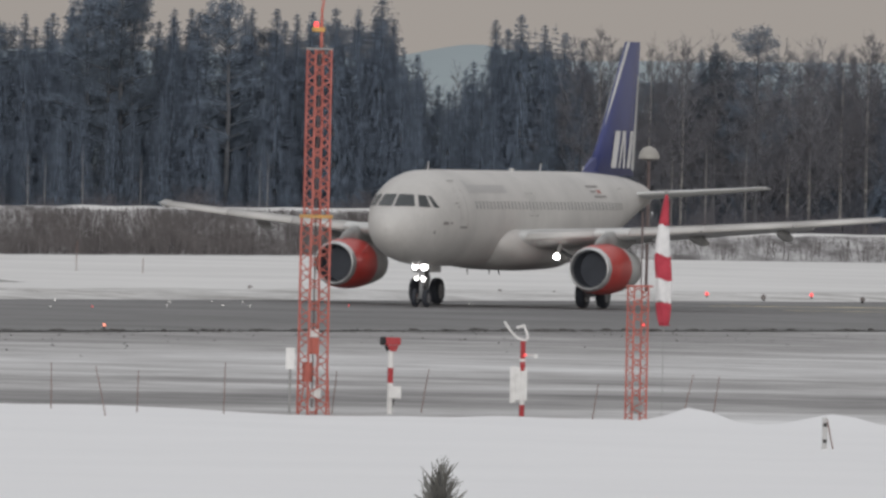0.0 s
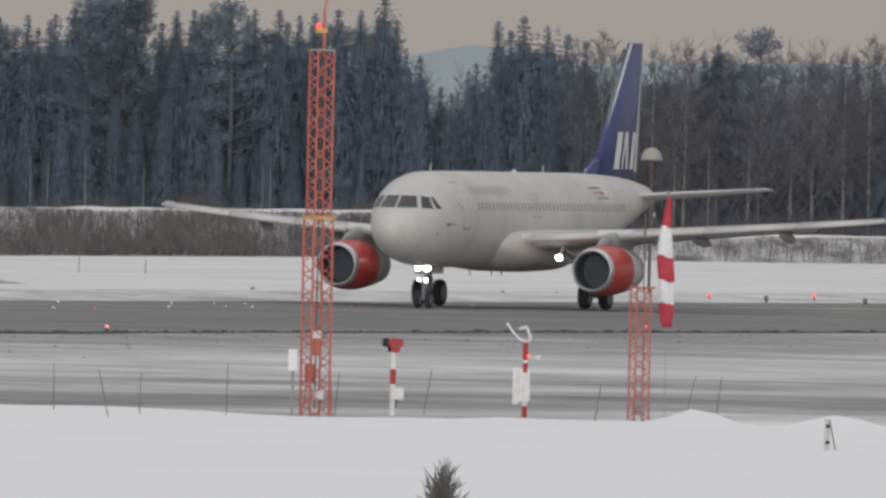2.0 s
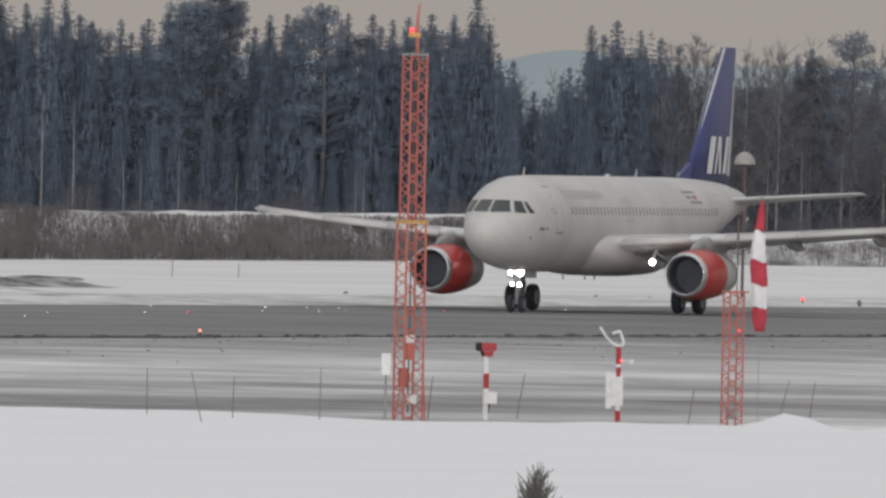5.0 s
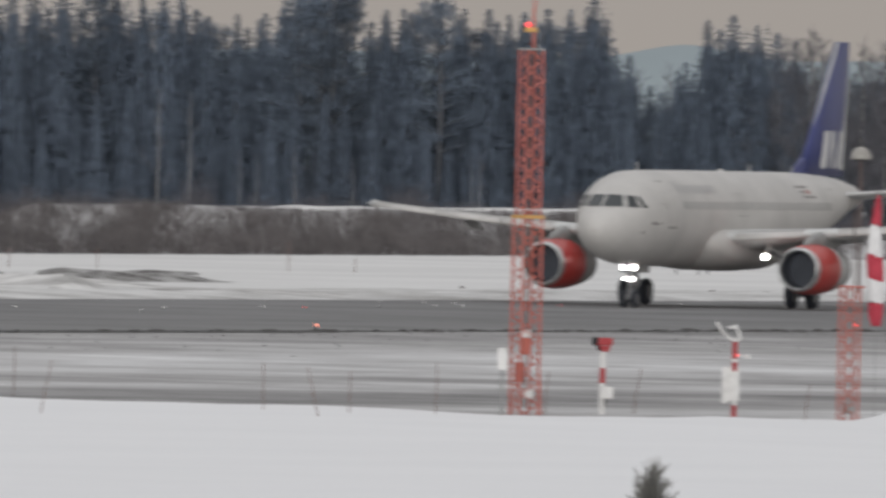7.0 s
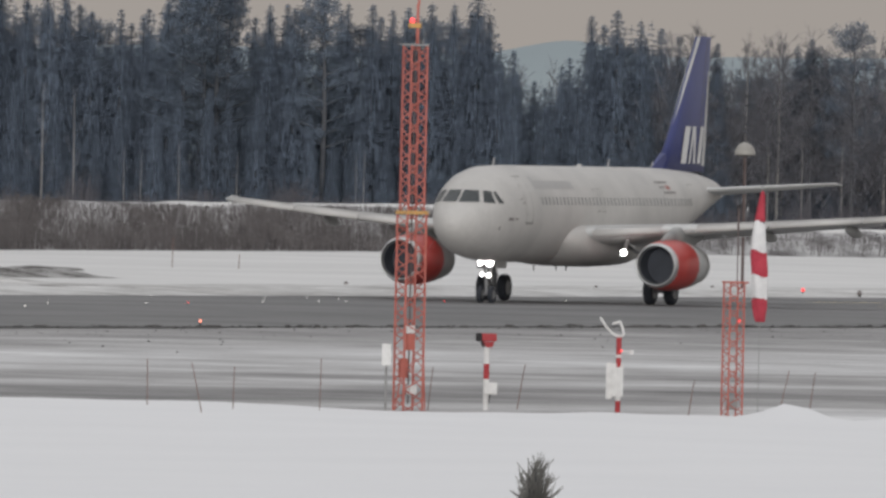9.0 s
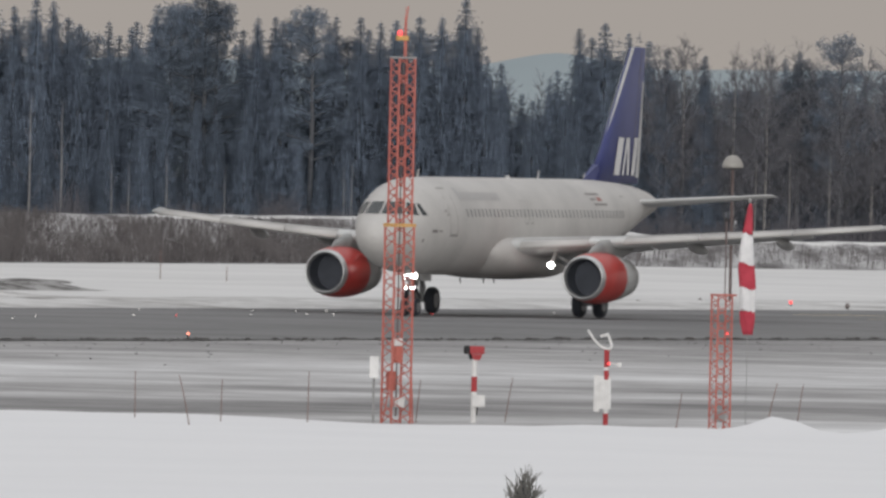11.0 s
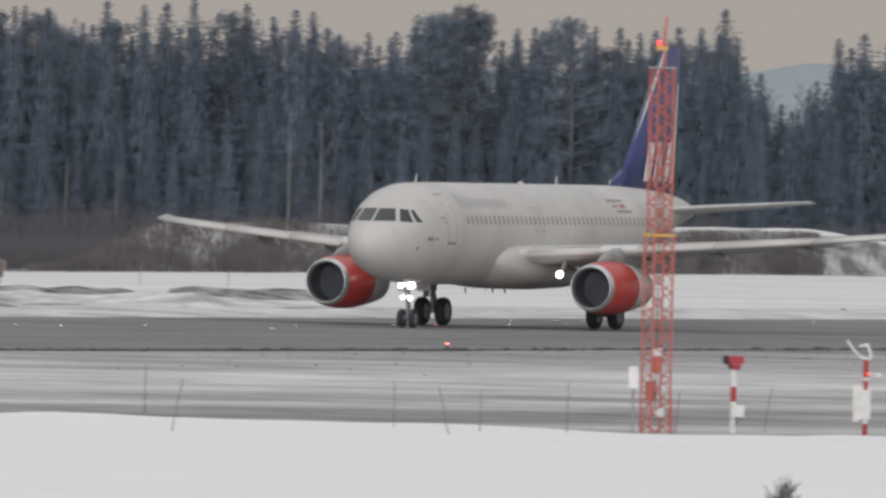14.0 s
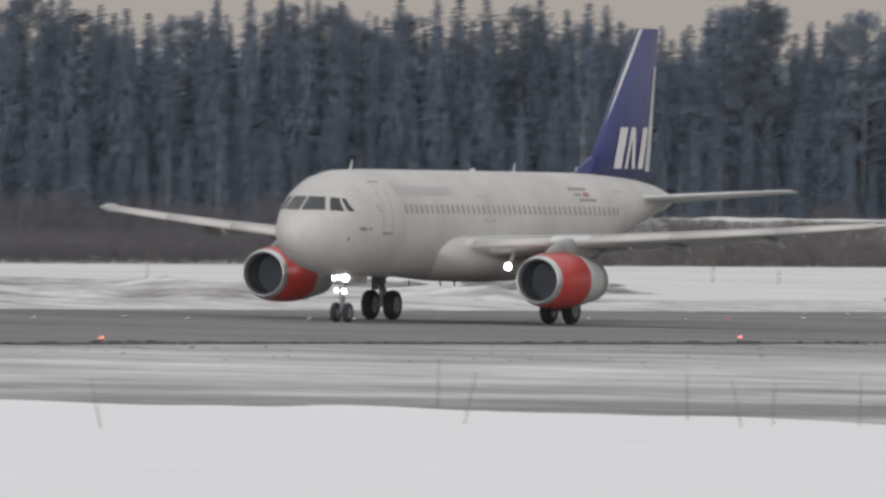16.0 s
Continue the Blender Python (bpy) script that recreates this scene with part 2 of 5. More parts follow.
def loft(bm, rings, closed=True, caps=True):
    vs = [[bm.verts.new(p) for p in r] for r in rings]
    for r0, r1 in zip(vs, vs[1:]):
        n = len(r0)
        for i in range(n if closed else n - 1):
            j = (i + 1) % n
            bm.faces.new((r0[i], r0[j], r1[j], r1[i]))
    if caps and closed:
        bm.faces.new(vs[0])
        bm.faces.new(list(reversed(vs[-1])))
    return vs


def rod(bm, p0, p1, r0, r1=None, n=8):
    p0, p1 = Vector(p0), Vector(p1)
    r1 = r0 if r1 is None else r1
    q = (p1 - p0).to_track_quat("Z", "Y")
    rings = []
    for p, r in ((p0, r0), (p1, r1)):
        rings.append([p + q @ Vector((r * math.cos(2 * math.pi * k / n), r * math.sin(2 * math.pi * k / n), 0)) for k in range(n)])
    loft(bm, rings)


def box(bm, c, s, bevel=0.0, rz=0.0):
    made = bmesh.ops.create_cube(bm, size=1.0, matrix=pose(*c, 0, 0, rz) @ Matrix.Diagonal((*s, 1)))
    if bevel:
        edges = list({e for v in made["verts"] for e in v.link_edges})
        bmesh.ops.bevel(bm, geom=edges, offset=bevel, segments=2, affect="EDGES", profile=0.6)


def lathe(bm, profile, n=28, axis="x", centre=(0, 0, 0), caps=False):
    rings = []
    for d, r in profile:
        ring = []
        for k in range(n):
            a = 2 * math.pi * k / n
            c, s = r * math.cos(a), r * math.sin(a)
            p = {"x": (d, c, s), "y": (c, d, s), "z": (c, s, d)}[axis]
            ring.append((p[0] + centre[0], p[1] + centre[1], p[2] + centre[2]))
        rings.append(ring)
    loft(bm, rings, True, caps)


def B():
    return bmesh.new()


# ---- ground ----
RDIR = Vector((0.447, 0.8944, 0))      # along the runway, away from the eye
RNOR = Vector((0.8944, -0.447, 0))     # across it, towards the eye
RMID = Vector((0, 690, 0))


def on_runway(u, v, z=0.0):
    p = RMID + RDIR * u + RNOR * v
    return (p.x, p.y, z)


def strip(name, u0, u1, v0, v1, z, mat, steps=1, wobble=0.0, parent=None):
    bm = B()
    rows_ = []
    for i in range(steps + 1):
        u = u0 + (u1 - u0) * i / steps
        a = wobble * noise.noise((u * 0.06, v0, 3.1)) * 2
        b = wobble * noise.noise((u * 0.06, v1, 7.7)) * 2
        rows_.append([on_runway(u, v0 + a, z), on_runway(u, v1 + b, z)])
    loft(bm, rows_, closed=False)
    return link(name, bm, mat, parent)


bm = B()
xs = [-4500, -1500, -400, -150, 150, 400, 1500, 4500]
ys = [-900, 0, 300, 600, 1200, 2500, 4700]
loft(bm, [[(x, y, 0) for x in xs] for y in ys], closed=False)
tagged(link("ground", bm, SNOW_FAR), "flat airfield ground under old ploughed snow", "ground", kind="structure")

bm = B()
loft(bm, [[on_runway(u, v, 0.012) for u in (-900, -300, -100, 0, 100, 300, 900)] for v in (24, 45, 80, 140, 260)], closed=False)
tagged(link("verge", bm, VERGE), "runway verge of asphalt and gravel dusted with streaks of blown snow", "verge", kind="structure")
tagged(strip("runway", -900, 900, -27, 27.5, 0.03, ASPHALT, 360, 0.5), "worn grey asphalt runway with frost and dry patches", "runway", kind="structure")
DAMP = material("damp_asphalt", (0.205, 0.202, 0.2), (0.15, 0.148, 0.147), scale=0.12, rough=0.7, spec=0.2, fine=1.5)
tagged(strip("runway_shoulder", -900, 900, 13.5, 27.0, 0.034, DAMP, 360, 1.2), "damp darker asphalt along the runway side", "runway shoulder", kind="structure")
tagged(strip("runway_joint", -900, 900, 26.6, 28.5, 0.036, DARK_ASPHALT, 900, 0.7), "dark ragged strip along the asphalt edge", "runway edge", kind="structure")


def snowfield():
    """Clean snow nearest the eye; its far edge is ragged and piled in low mounds."""
    bm = B()
    xs = [-90 + 0.6 * i for i in range(234)]
    ts = [0, 0.2, 0.4, 0.55, 0.68, 0.78, 0.85, 0.9, 0.94, 0.96, 0.972, 0.98, 0.986, 0.991, 0.996, 1.0]
    grid = []
    for t in ts:
        line = []
        for x in xs:
            edge = 434.5 + 3.2 * noise.noise((x * 0.11, 0.3, 0)) + 1.0 * noise.noise((x * 0.5, 5.3, 0)) - 6.5 * min(1, max(0, (x + 6.5) / 3))
            y = 150 + (edge - 150) * t
            z = 0.10 + 0.05 * noise.noise((x * 0.12, y * 0.05, 2)) + 0.03 * noise.noise((x * 0.6, y * 0.2, 6))
            for mx, mh, mw in ((6.75, 0.42, 0.8), (10.3, 0.36, 1.0), (13.5, 0.2, 1.2), (1.9, 0.07, 0.8), (-18, 0.12, 2.0)):
                z += mh * math.exp(-((x - mx) / mw) ** 2 - ((edge - y - 3.2) / 3.5) ** 2)
            if t == 1.0:
                z = 0.006
            line.append((x, y, max(z, 0.006)))
        grid.append(line)
    loft(bm, grid, closed=False)
    tagged(link("snowfield", bm, SNOW, smooth=True), "smooth clean snow bank with low mounds at its edge", "snow", kind="structure")


snowfield()


def ploughed_ridge():
    """Low ridge of dirty snow ploughed up along the far side of the runway."""
    bm = B()
    rings = []
    for i in range(700):
        u = -420 + i * 1.2
        hgt = 0.28 + 0.3 * noise.noise((u * 0.045, 1.0, 0)) + 0.16 * noise.noise((u * 0.21, 4.0, 0)) + (0.55 * max(0, noise.noise((u * 0.02, 8.0, 2))) if u < -70 else 0)
        hgt = max(hgt, 0.06)
        off = 2.5 * noise.noise((u * 0.05, 9.0, 0))
        rings.append([on_runway(u, -26.5 + off * 0.2, 0.0), on_runway(u, -30 + off, hgt * 0.55), on_runway(u, -34 + off, hgt), on_runway(u, -40 + off, hgt * 0.7), on_runway(u, -52 + off, 0.0)])
    loft(bm, rings, closed=False)
    tagged(link("snow_ridge", bm, RIDGE_SNOW, smooth=True), "low ridge of dirty ploughed snow along the runway", "snow ridge", kind="structure")


ploughed_ridge()


def snow_piles():
    """Heaps of muddy ploughed snow beyond the runway, higher towards the west."""
    bm = B()
    rows_ = []
    for j in range(60):
        v = -29 - 2.0 * j
        line = []
        for i in range(150):
            u = -190 + 1.6 * i
            x, y, _ = on_runway(u, v)
            fade = min(1, max(0, (-4 - x) / 16)) * min(1, j / 3) * min(1, (59 - j) / 12) * min(1, i / 10) * min(1, (149 - i) / 10)
            rid = 1 - abs(2 * noise.noise((x * 0.075, y * 0.035, 3.3)))
            z = fade * (0.75 * max(0, rid) ** 2.5 + 0.22 * noise.noise((x * 0.3, y * 0.13, 6.0)) + 0.1)
            line.append((x, y, max(z, 0.004)))
        rows_.append(line)
    loft(bm, rows_, closed=False)
    tagged(link("snow_piles", bm, PILE, smooth=True), "heaps of muddy ploughed snow with dark soil patches", "snow piles", kind="structure")


snow_piles()


def mud_heap(u0, u1, v, h, seed, place=on_runway):
    """A long low heap of soil and snow pushed off the runway."""
    bm = B()
    rings = []
    n = 26
    for i in range(n + 1):
        t = i / n
        u = u0 + (u1 - u0) * t
        hh = h * (math.sin(math.pi * t) ** 0.5) * (0.75 + 0.5 * noise.noise((u * 0.5, seed, 0.0))) + 0.01
        o = 1.5 * noise.noise((u * 0.12, seed, 5.0))
        rings.append([place(u, v + o + dv, max(0.005, hh * q)) for dv, q in ((2.6, 0), (1.5, 0.55), (0.4, 1.0), (-0.8, 0.8), (-3, 0))])
    loft(bm, rings, closed=False)
    tagged(link("mud_heap", bm, MUD, smooth=True), "low heap of dark soil mixed with snow", "mud heap", kind="structure")


MUD = material("soil_and_snow", (0.42, 0.41, 0.40), (0.06, 0.055, 0.05), scale=0.7, rough=0.95, spec=0.1, bump=0.4)
for args in ((-6, 32, -37.5, 0.5, 1.0), (66, 84, -76, 0.6, 2.0), (74, 92, -70, 0.55, 3.0)):
    mud_heap(*args)
for x0, x1, y, h in ((-30.2, -26.0, 837, 0.3), (-26.4, -22.2, 842, 0.26)):
    mud_heap(x0, x1, -y, h, x0, lambda u, v, z: (u, -v, z))


def clods():
    rng = random.Random(5)
    vs, fs = [], []
    for i in range(1300):
        if i < 800:
            u, v = rng.uniform(-160, 120), 27.6 + rng.gauss(0, 0.5)
            s = rng.uniform(0.03, 0.09)
        else:
            u, v = rng.uniform(-160, 120), 30 + abs(rng.gauss(0, 12))
            s = rng.uniform(0.02, 0.055)
        x, y, _ = on_runway(u, v)
        k = len(vs)
        for a in range(5):
            ang = a * 1.2566 + rng.uniform(-0.3, 0.3)
            rr = s * rng.uniform(0.8, 1.5)
            vs.append((x + rr * math.cos(ang), y + rr * math.sin(ang), 0.01))
        vs.append((x + rng.uniform(-0.02, 0.02), y, s * rng.uniform(0.7, 1.3)))
        fs += [(k + a, k + (a + 1) % 5, k + 5) for a in range(5)]
    # long flat lumps of frozen dirt left by the plough along the asphalt edge
    for i in range(170):
        x, y, _ = on_runway(rng.uniform(-150, 110), 27.9 + rng.gauss(0, 0.35))
        w, h = rng.uniform(0.12, 0.5), rng.uniform(0.04, 0.1)
        k = len(vs)
        for a in range(9):
            ang = a * 0.698
            rr = w * rng.uniform(0.75, 1.2)
            vs.append((x + rr * math.cos(ang), y + 0.8 * rr * math.sin(ang), 0.03))
        for a in range(9):
            rr = rng.uniform(0.35, 0.6)
            q = vs[k + a]
            vs.append((x + (q[0] - x) * rr, y + (q[1] - y) * rr, 0.03 + h * rng.uniform(0.6, 1.1)))
        for a in range(9):
            b = (a + 1) % 9
            fs.append((k + a, k + b, k + 9 + b, k + 9 + a))
        fs.append(tuple(range(k + 9, k + 18)))
    tagged(raw("clods", vs, fs, SOIL), "dark clods of soil and ice scattered on the runway verge", "clods", kind="stuff")


clods()

# ---- the airliner: x forward, y to its left, z up, from the ground between the main wheels ----
STATIONS = [(0.0, 3.40, 3.36, 0.02), (0.12, 3.74, 3.02, 0.37), (0.35, 3.98, 2.76, 0.63), (0.7, 4.2, 2.54, 0.88), (1.1, 4.44, 2.35, 1.09), (1.6, 4.80, 2.18, 1.32),
            (2.1, 5.20, 2.05, 1.50), (2.7, 5.50, 1.94, 1.68), (3.4, 5.72, 1.86, 1.81), (4.3, 5.85, 1.80, 1.91), (5.4, 5.88, 1.76, 1.95), (6.6, 5.90, 1.75, 1.975),
            (10, 5.90, 1.75, 1.975), (17, 5.90, 1.75, 1.975), (23.5, 5.90, 1.75, 1.975), (25.5, 5.90, 1.90, 1.955), (27.5, 5.89, 2.30, 1.88), (29.5, 5.86, 2.82, 1.70),
            (31.5, 5.80, 3.36, 1.52), (33.5, 5.68, 3.86, 1.26), (35.3, 5.48, 4.22, 0.97), (36.6, 5.25, 4.44, 0.66), (37.4, 5.02, 4.6, 0.34)]
ST = np.array(STATIONS)


def section(a):
    """Top, bottom and half width of the hull a metres behind the nose."""
    return (float(np.interp(a, ST[:, 0], ST[:, i])) for i in (1, 2, 3))


def hull_y(a, z):
    top, bot, hw = section(a)
    q = (z - (top + bot) / 2) / ((top - bot) / 2)
    return hw * math.sqrt(max(0.0, 1 - q * q))


def hull_a(y, z):
    lo, hi = 0.02, 6.0
    for _ in range(40):
        m_ = (lo + hi) / 2
        top, bot, hw = section(m_)
        if (y / hw) ** 2 + ((z - (top + bot) / 2) / ((top - bot) / 2)) ** 2 > 1:
            lo = m_
        else:
            hi = m_
    return hi


def AX(a):
    return 17.71 - a


def patch(bm, corners, lift=0.015, n=5, side=1, nose=False):
    """A panel that follows the hull. Corners run round it as (a, z), or as (y, z) on the nose."""
    (c0, c1, c2, c3) = corners
    grid = []
    for i in range(n + 1):
        row = []
        for j in range(n + 1):
            u, v = i / n, j / n
            p = [(1 - u) * (1 - v) * c0[k] + u * (1 - v) * c1[k] + u * v * c2[k] + (1 - u) * v * c3[k] for k in (0, 1)]
            if nose:
                a, y, z = hull_a(p[0], p[1]) - lift, p[0], p[1] + lift
            else:
                a, y, z = p[0], hull_y(p[0], p[1]) + lift, p[1]
            row.append((AX(a), side * y, z))
        grid.append(row)
    loft(bm, grid, closed=False)


def foil(n=9, t=0.12):
    pts = []
    for k in range(n + 1):
        x = (1 + math.cos(math.pi * k / n)) / 2
        pts.append((x, 1))
    pts += [(x, -1) for x, _ in reversed(pts[1:-1])]
    return [(x, s * 5 * t * (0.2969 * math.sqrt(x) - 0.126 * x - 0.3516 * x * x + 0.2843 * x ** 3 - 0.1036 * x ** 4)) for x, s in pts]


def wing_mesh(bm, stations, vertical=False):
    """Stations: (span, a of the leading edge, chord, height, thickness ratio, twist)."""
    rings = []
    for sp, a, c, h, t, tw in stations:
        ring = []
        for x, y in foil(10, t):
            d, up = x * c, y * c - x * c * math.sin(radians(tw))
            ring.append((AX(a + d), up, sp) if vertical else (AX(a + d), sp, h + up))
        rings.append(ring)
    loft(bm, rings)


FIN = [(5.75, 28.7, 6.9), (7.2, 30.3, 5.6), (11.72, 34.15, 2.15)]


def fin_y(a, z):
    le = np.interp(z, [f[0] for f in FIN], [f[1] for f in FIN])
    ch = np.interp(z, [f[0] for f in FIN], [f[2] for f in FIN])
    x = min(max((a - le) / ch, 0.002), 0.998)
    return ch * 5 * 0.1 * (0.2969 * math.sqrt(x) - 0.126 * x - 0.3516 * x * x + 0.2843 * x ** 3 - 0.1036 * x ** 4)


def fin_patch(bm, corners, n=6, lift=0.02, side=1):
    c0, c1, c2, c3 = corners
    grid = []
    for i in range(n + 1):
        row = []
        for j in range(n + 1):
            u, v = i / n, j / n
            a, z = [(1 - u) * (1 - v) * c0[k] + u * (1 - v) * c1[k] + u * v * c2[k] + (1 - u) * v * c3[k] for k in (0, 1)]
            row.append((AX(a), side * (float(fin_y(a, z)) + lift), z))
        grid.append(row)
    loft(bm, grid, closed=False)


airliner = thing("airliner")
tagged(airliner, "white twin-engine airliner with blue tail and red engine cowls", "airliner")
wheels = []


def build_hull():
    bm = B()
    rings = []
    fine = []
    for (a0, *_), (a1, *_) in zip(STATIONS, STATIONS[1:]):
        fine += [a0 + (a1 - a0) * k / 3 for k in range(3)]
    fine.append(37.4)
    for a in fine:
        top, bot, hw = section(a)
        zc, hh = (top + bot) / 2, (top - bot) / 2
        rings.append([(AX(a), hw * math.sin(2 * math.pi * k / 48), zc + hh * math.cos(2 * math.pi * k / 48)) for k in range(48)])
    loft(bm, rings)
    hull = part("fuselage", bm, WHITE, airliner, "dull white painted fuselage", smooth=True)
    # belly fairing round the wing root
    bm = B()
    rings = []
    for a, w, lo, hi in ((10.2, 1.3, 2.55, 3.1), (10.6, 1.78, 2.38, 3.34), (11.0, 2.0, 2.15, 3.5), (11.5, 2.2, 1.95, 3.6), (12.2, 2.38, 1.78, 3.65), (13, 2.46, 1.66, 3.62), (14.5, 2.45, 1.58, 3.5), (17, 2.35, 1.55, 3.2), (19.5, 2.1, 1.6, 2.8), (21.5, 1.4, 1.72, 2.4), (22.6, 0.4, 1.85, 2.1)):
        zc, hh = (lo + hi) / 2, (hi - lo) / 2
        rings.append([(AX(a), w * math.copysign(abs(math.sin(2 * math.pi * k / 32)) ** 0.75, math.sin(2 * math.pi * k / 32)), zc + hh * math.copysign(abs(math.cos(2 * math.pi * k / 32)) ** 0.8, math.cos(2 * math.pi * k / 32))) for k in range(32)])
    loft(bm, rings)
    part("belly_fairing", bm, WHITE, airliner, smooth=True)
    # cockpit panes
    for side in (1, -1):
        for corners in (((0.05, 4.30), (0.84, 4.31), (0.65, 4.80), (0.05, 4.81)), ((0.98, 4.29), (1.345, 4.26), (1.08, 4.76), (0.80, 4.79)),
                        ((1.43, 4.26), (1.56, 4.26), (1.23, 4.74), (1.13, 4.76))):
            bm = B()
            patch(bm, corners, 0.02, 6, side, True)
            part("cockpit_window", bm, PANE, airliner, "dark cockpit window", smooth=True)
    # cabin windows
    for side in (1, -1):
        for i in range(43):
            a = 6.7 + 0.51 * i
            bm = B()
            patch(bm, ((a - 0.115, 4.24), (a + 0.115, 4.24), (a + 0.115, 4.58), (a - 0.115, 4.58)), 0.012, 2, side)
            part("cabin_window", bm, CABIN, hull)
    # doors as raised seams
    for side in (1, -1):
        for a0, a1, z0, z1, w in ((4.5, 5.4, 3.4, 5.45, 0.045), (28.5, 29.3, 3.5, 5.2, 0.03), (14.2, 14.65, 3.95, 4.95, 0.025), (14.95, 15.4, 3.95, 4.95, 0.025)):
            bm = B()
            for c in (((a0, z0), (a0 + w, z0), (a0 + w, z1), (a0, z1)), ((a1 - w, z0), (a1, z0), (a1, z1), (a1 - w, z1)),
                      ((a0, z1 - w), (a1, z1 - w), (a1, z1), (a0, z1)), ((a0, z0), (a1, z0), (a1, z0 + w * 2), (a0, z0 + w * 2))):
                patch(bm, c, 0.01, 5, side)
            part("door_seam", bm, SEAM, hull, "grey outline of a closed cabin door")
        # title, flag and small markings
        for i in range(12):
            bm = B()
            a = 6.4 + i * 0.46
            patch(bm, ((a, 4.93), (a + 0.3, 4.93), (a + 0.3, 5.27 if i else 5.45), (a, 5.27 if i else 5.45)), 0.012, 2, side)
            part("title_bar", bm, TITLE, hull, "pale grey title shape")
        for r, (z, n) in enumerate(((5.22, 5), (5.0, 2), (4.78, 5))):
            for i in range(n):
                bm = B()
                a = 23.9 + i * 0.36 + r * 0.25
                patch(bm, ((a, z), (a + 0.26, z), (a + 0.26, z + 0.1), (a, z + 0.1)), 0.012, 1, side)
                part("marking_bar", bm, MARK_DARK, hull, "small dark marking bar")
        bm = B()
        patch(bm, ((25.0, 4.97), (25.6, 4.97), (25.6, 5.13), (25.0, 5.13)), 0.012, 1, side)
        part("flag_mark", bm, MARK_RED, hull)
        for a0, z0, da, dz in ((2.75, 3.55, 0.45, 0.13), (3.35, 3.58, 0.25, 0.08), (4.0, 4.45, 0.25, 0.05), (4.2, 4.28, 0.2, 0.05), (2.1, 3.15, 0.12, 0.15)):
            bm = B()
            patch(bm, ((a0, z0), (a0 + da, z0), (a0 + da, z0 + dz), (a0, z0 + dz)), 0.02, 2, side)
            part("hull_marking", bm, MARK_DARK, hull)
    # seams round the hull
    for a in (4.75, 6.35, 10.4, 24.2, 31.0):
        bm = B()
        ring = []
        for d in (0, 0.03):
            top, bot, hw = section(a + d)
            zc, hh = (top + bot) / 2, (top - bot) / 2
            ring.append([(AX(a + d), (hw + 0.004) * math.sin(2 * math.pi * k / 48), zc + (hh + 0.004) * math.cos(2 * math.pi * k / 48)) for k in range(48)])
        loft(bm, ring, True, False)
        part("hull_seam", bm, TITLE, hull, smooth=True)
    # antennas
    for a, hgt in ((5.6, 0.36), (21.7, 0.36), (28.0, 0.28)):
        bm = B()
        loft(bm, [[(AX(a) + dx * 0.28, dy * 0.03, 5.87) for dx, dy in ((0.5, 0), (0, 1), (-0.5, 0), (0, -1))],
                  [(AX(a + 0.16) + dx * 0.12, dy * 0.02, 5.87 + hgt) for dx, dy in ((0.5, 0), (0, 1), (-0.5, 0), (0, -1))]])
        part("blade_antenna", bm, WHITE, hull)
    for a in (11.5, 14.6, 16.0):
        bm = B()
        loft(bm, [[(AX(a) + dx * 0.25, dy * 0.03, 1.62) for dx, dy in ((0.5, 0), (0, 1), (-0.5, 0), (0, -1))],
                  [(AX(a + 0.1) + dx * 0.12, dy * 0.02, 1.38) for dx, dy in ((0.5, 0), (0, 1), (-0.5, 0), (0, -1))]])
        part("belly_antenna", bm, GREY, hull)
    bm = B()
    lathe(bm, [(0, 0.13), (0.06, 0.12), (0.11, 0.05)], 12, "z", (AX(17.6), 0, 5.89), True)
    part("top_beacon", bm, WHITE, hull)
    bm = B()
    lathe(bm, [(0, 0.2), (0.45, 0.16), (0.5, 0.02)], 14, "x", (AX(37.5), 0, 4.82), True)
    part("tail_exhaust", bm, GREY, hull)


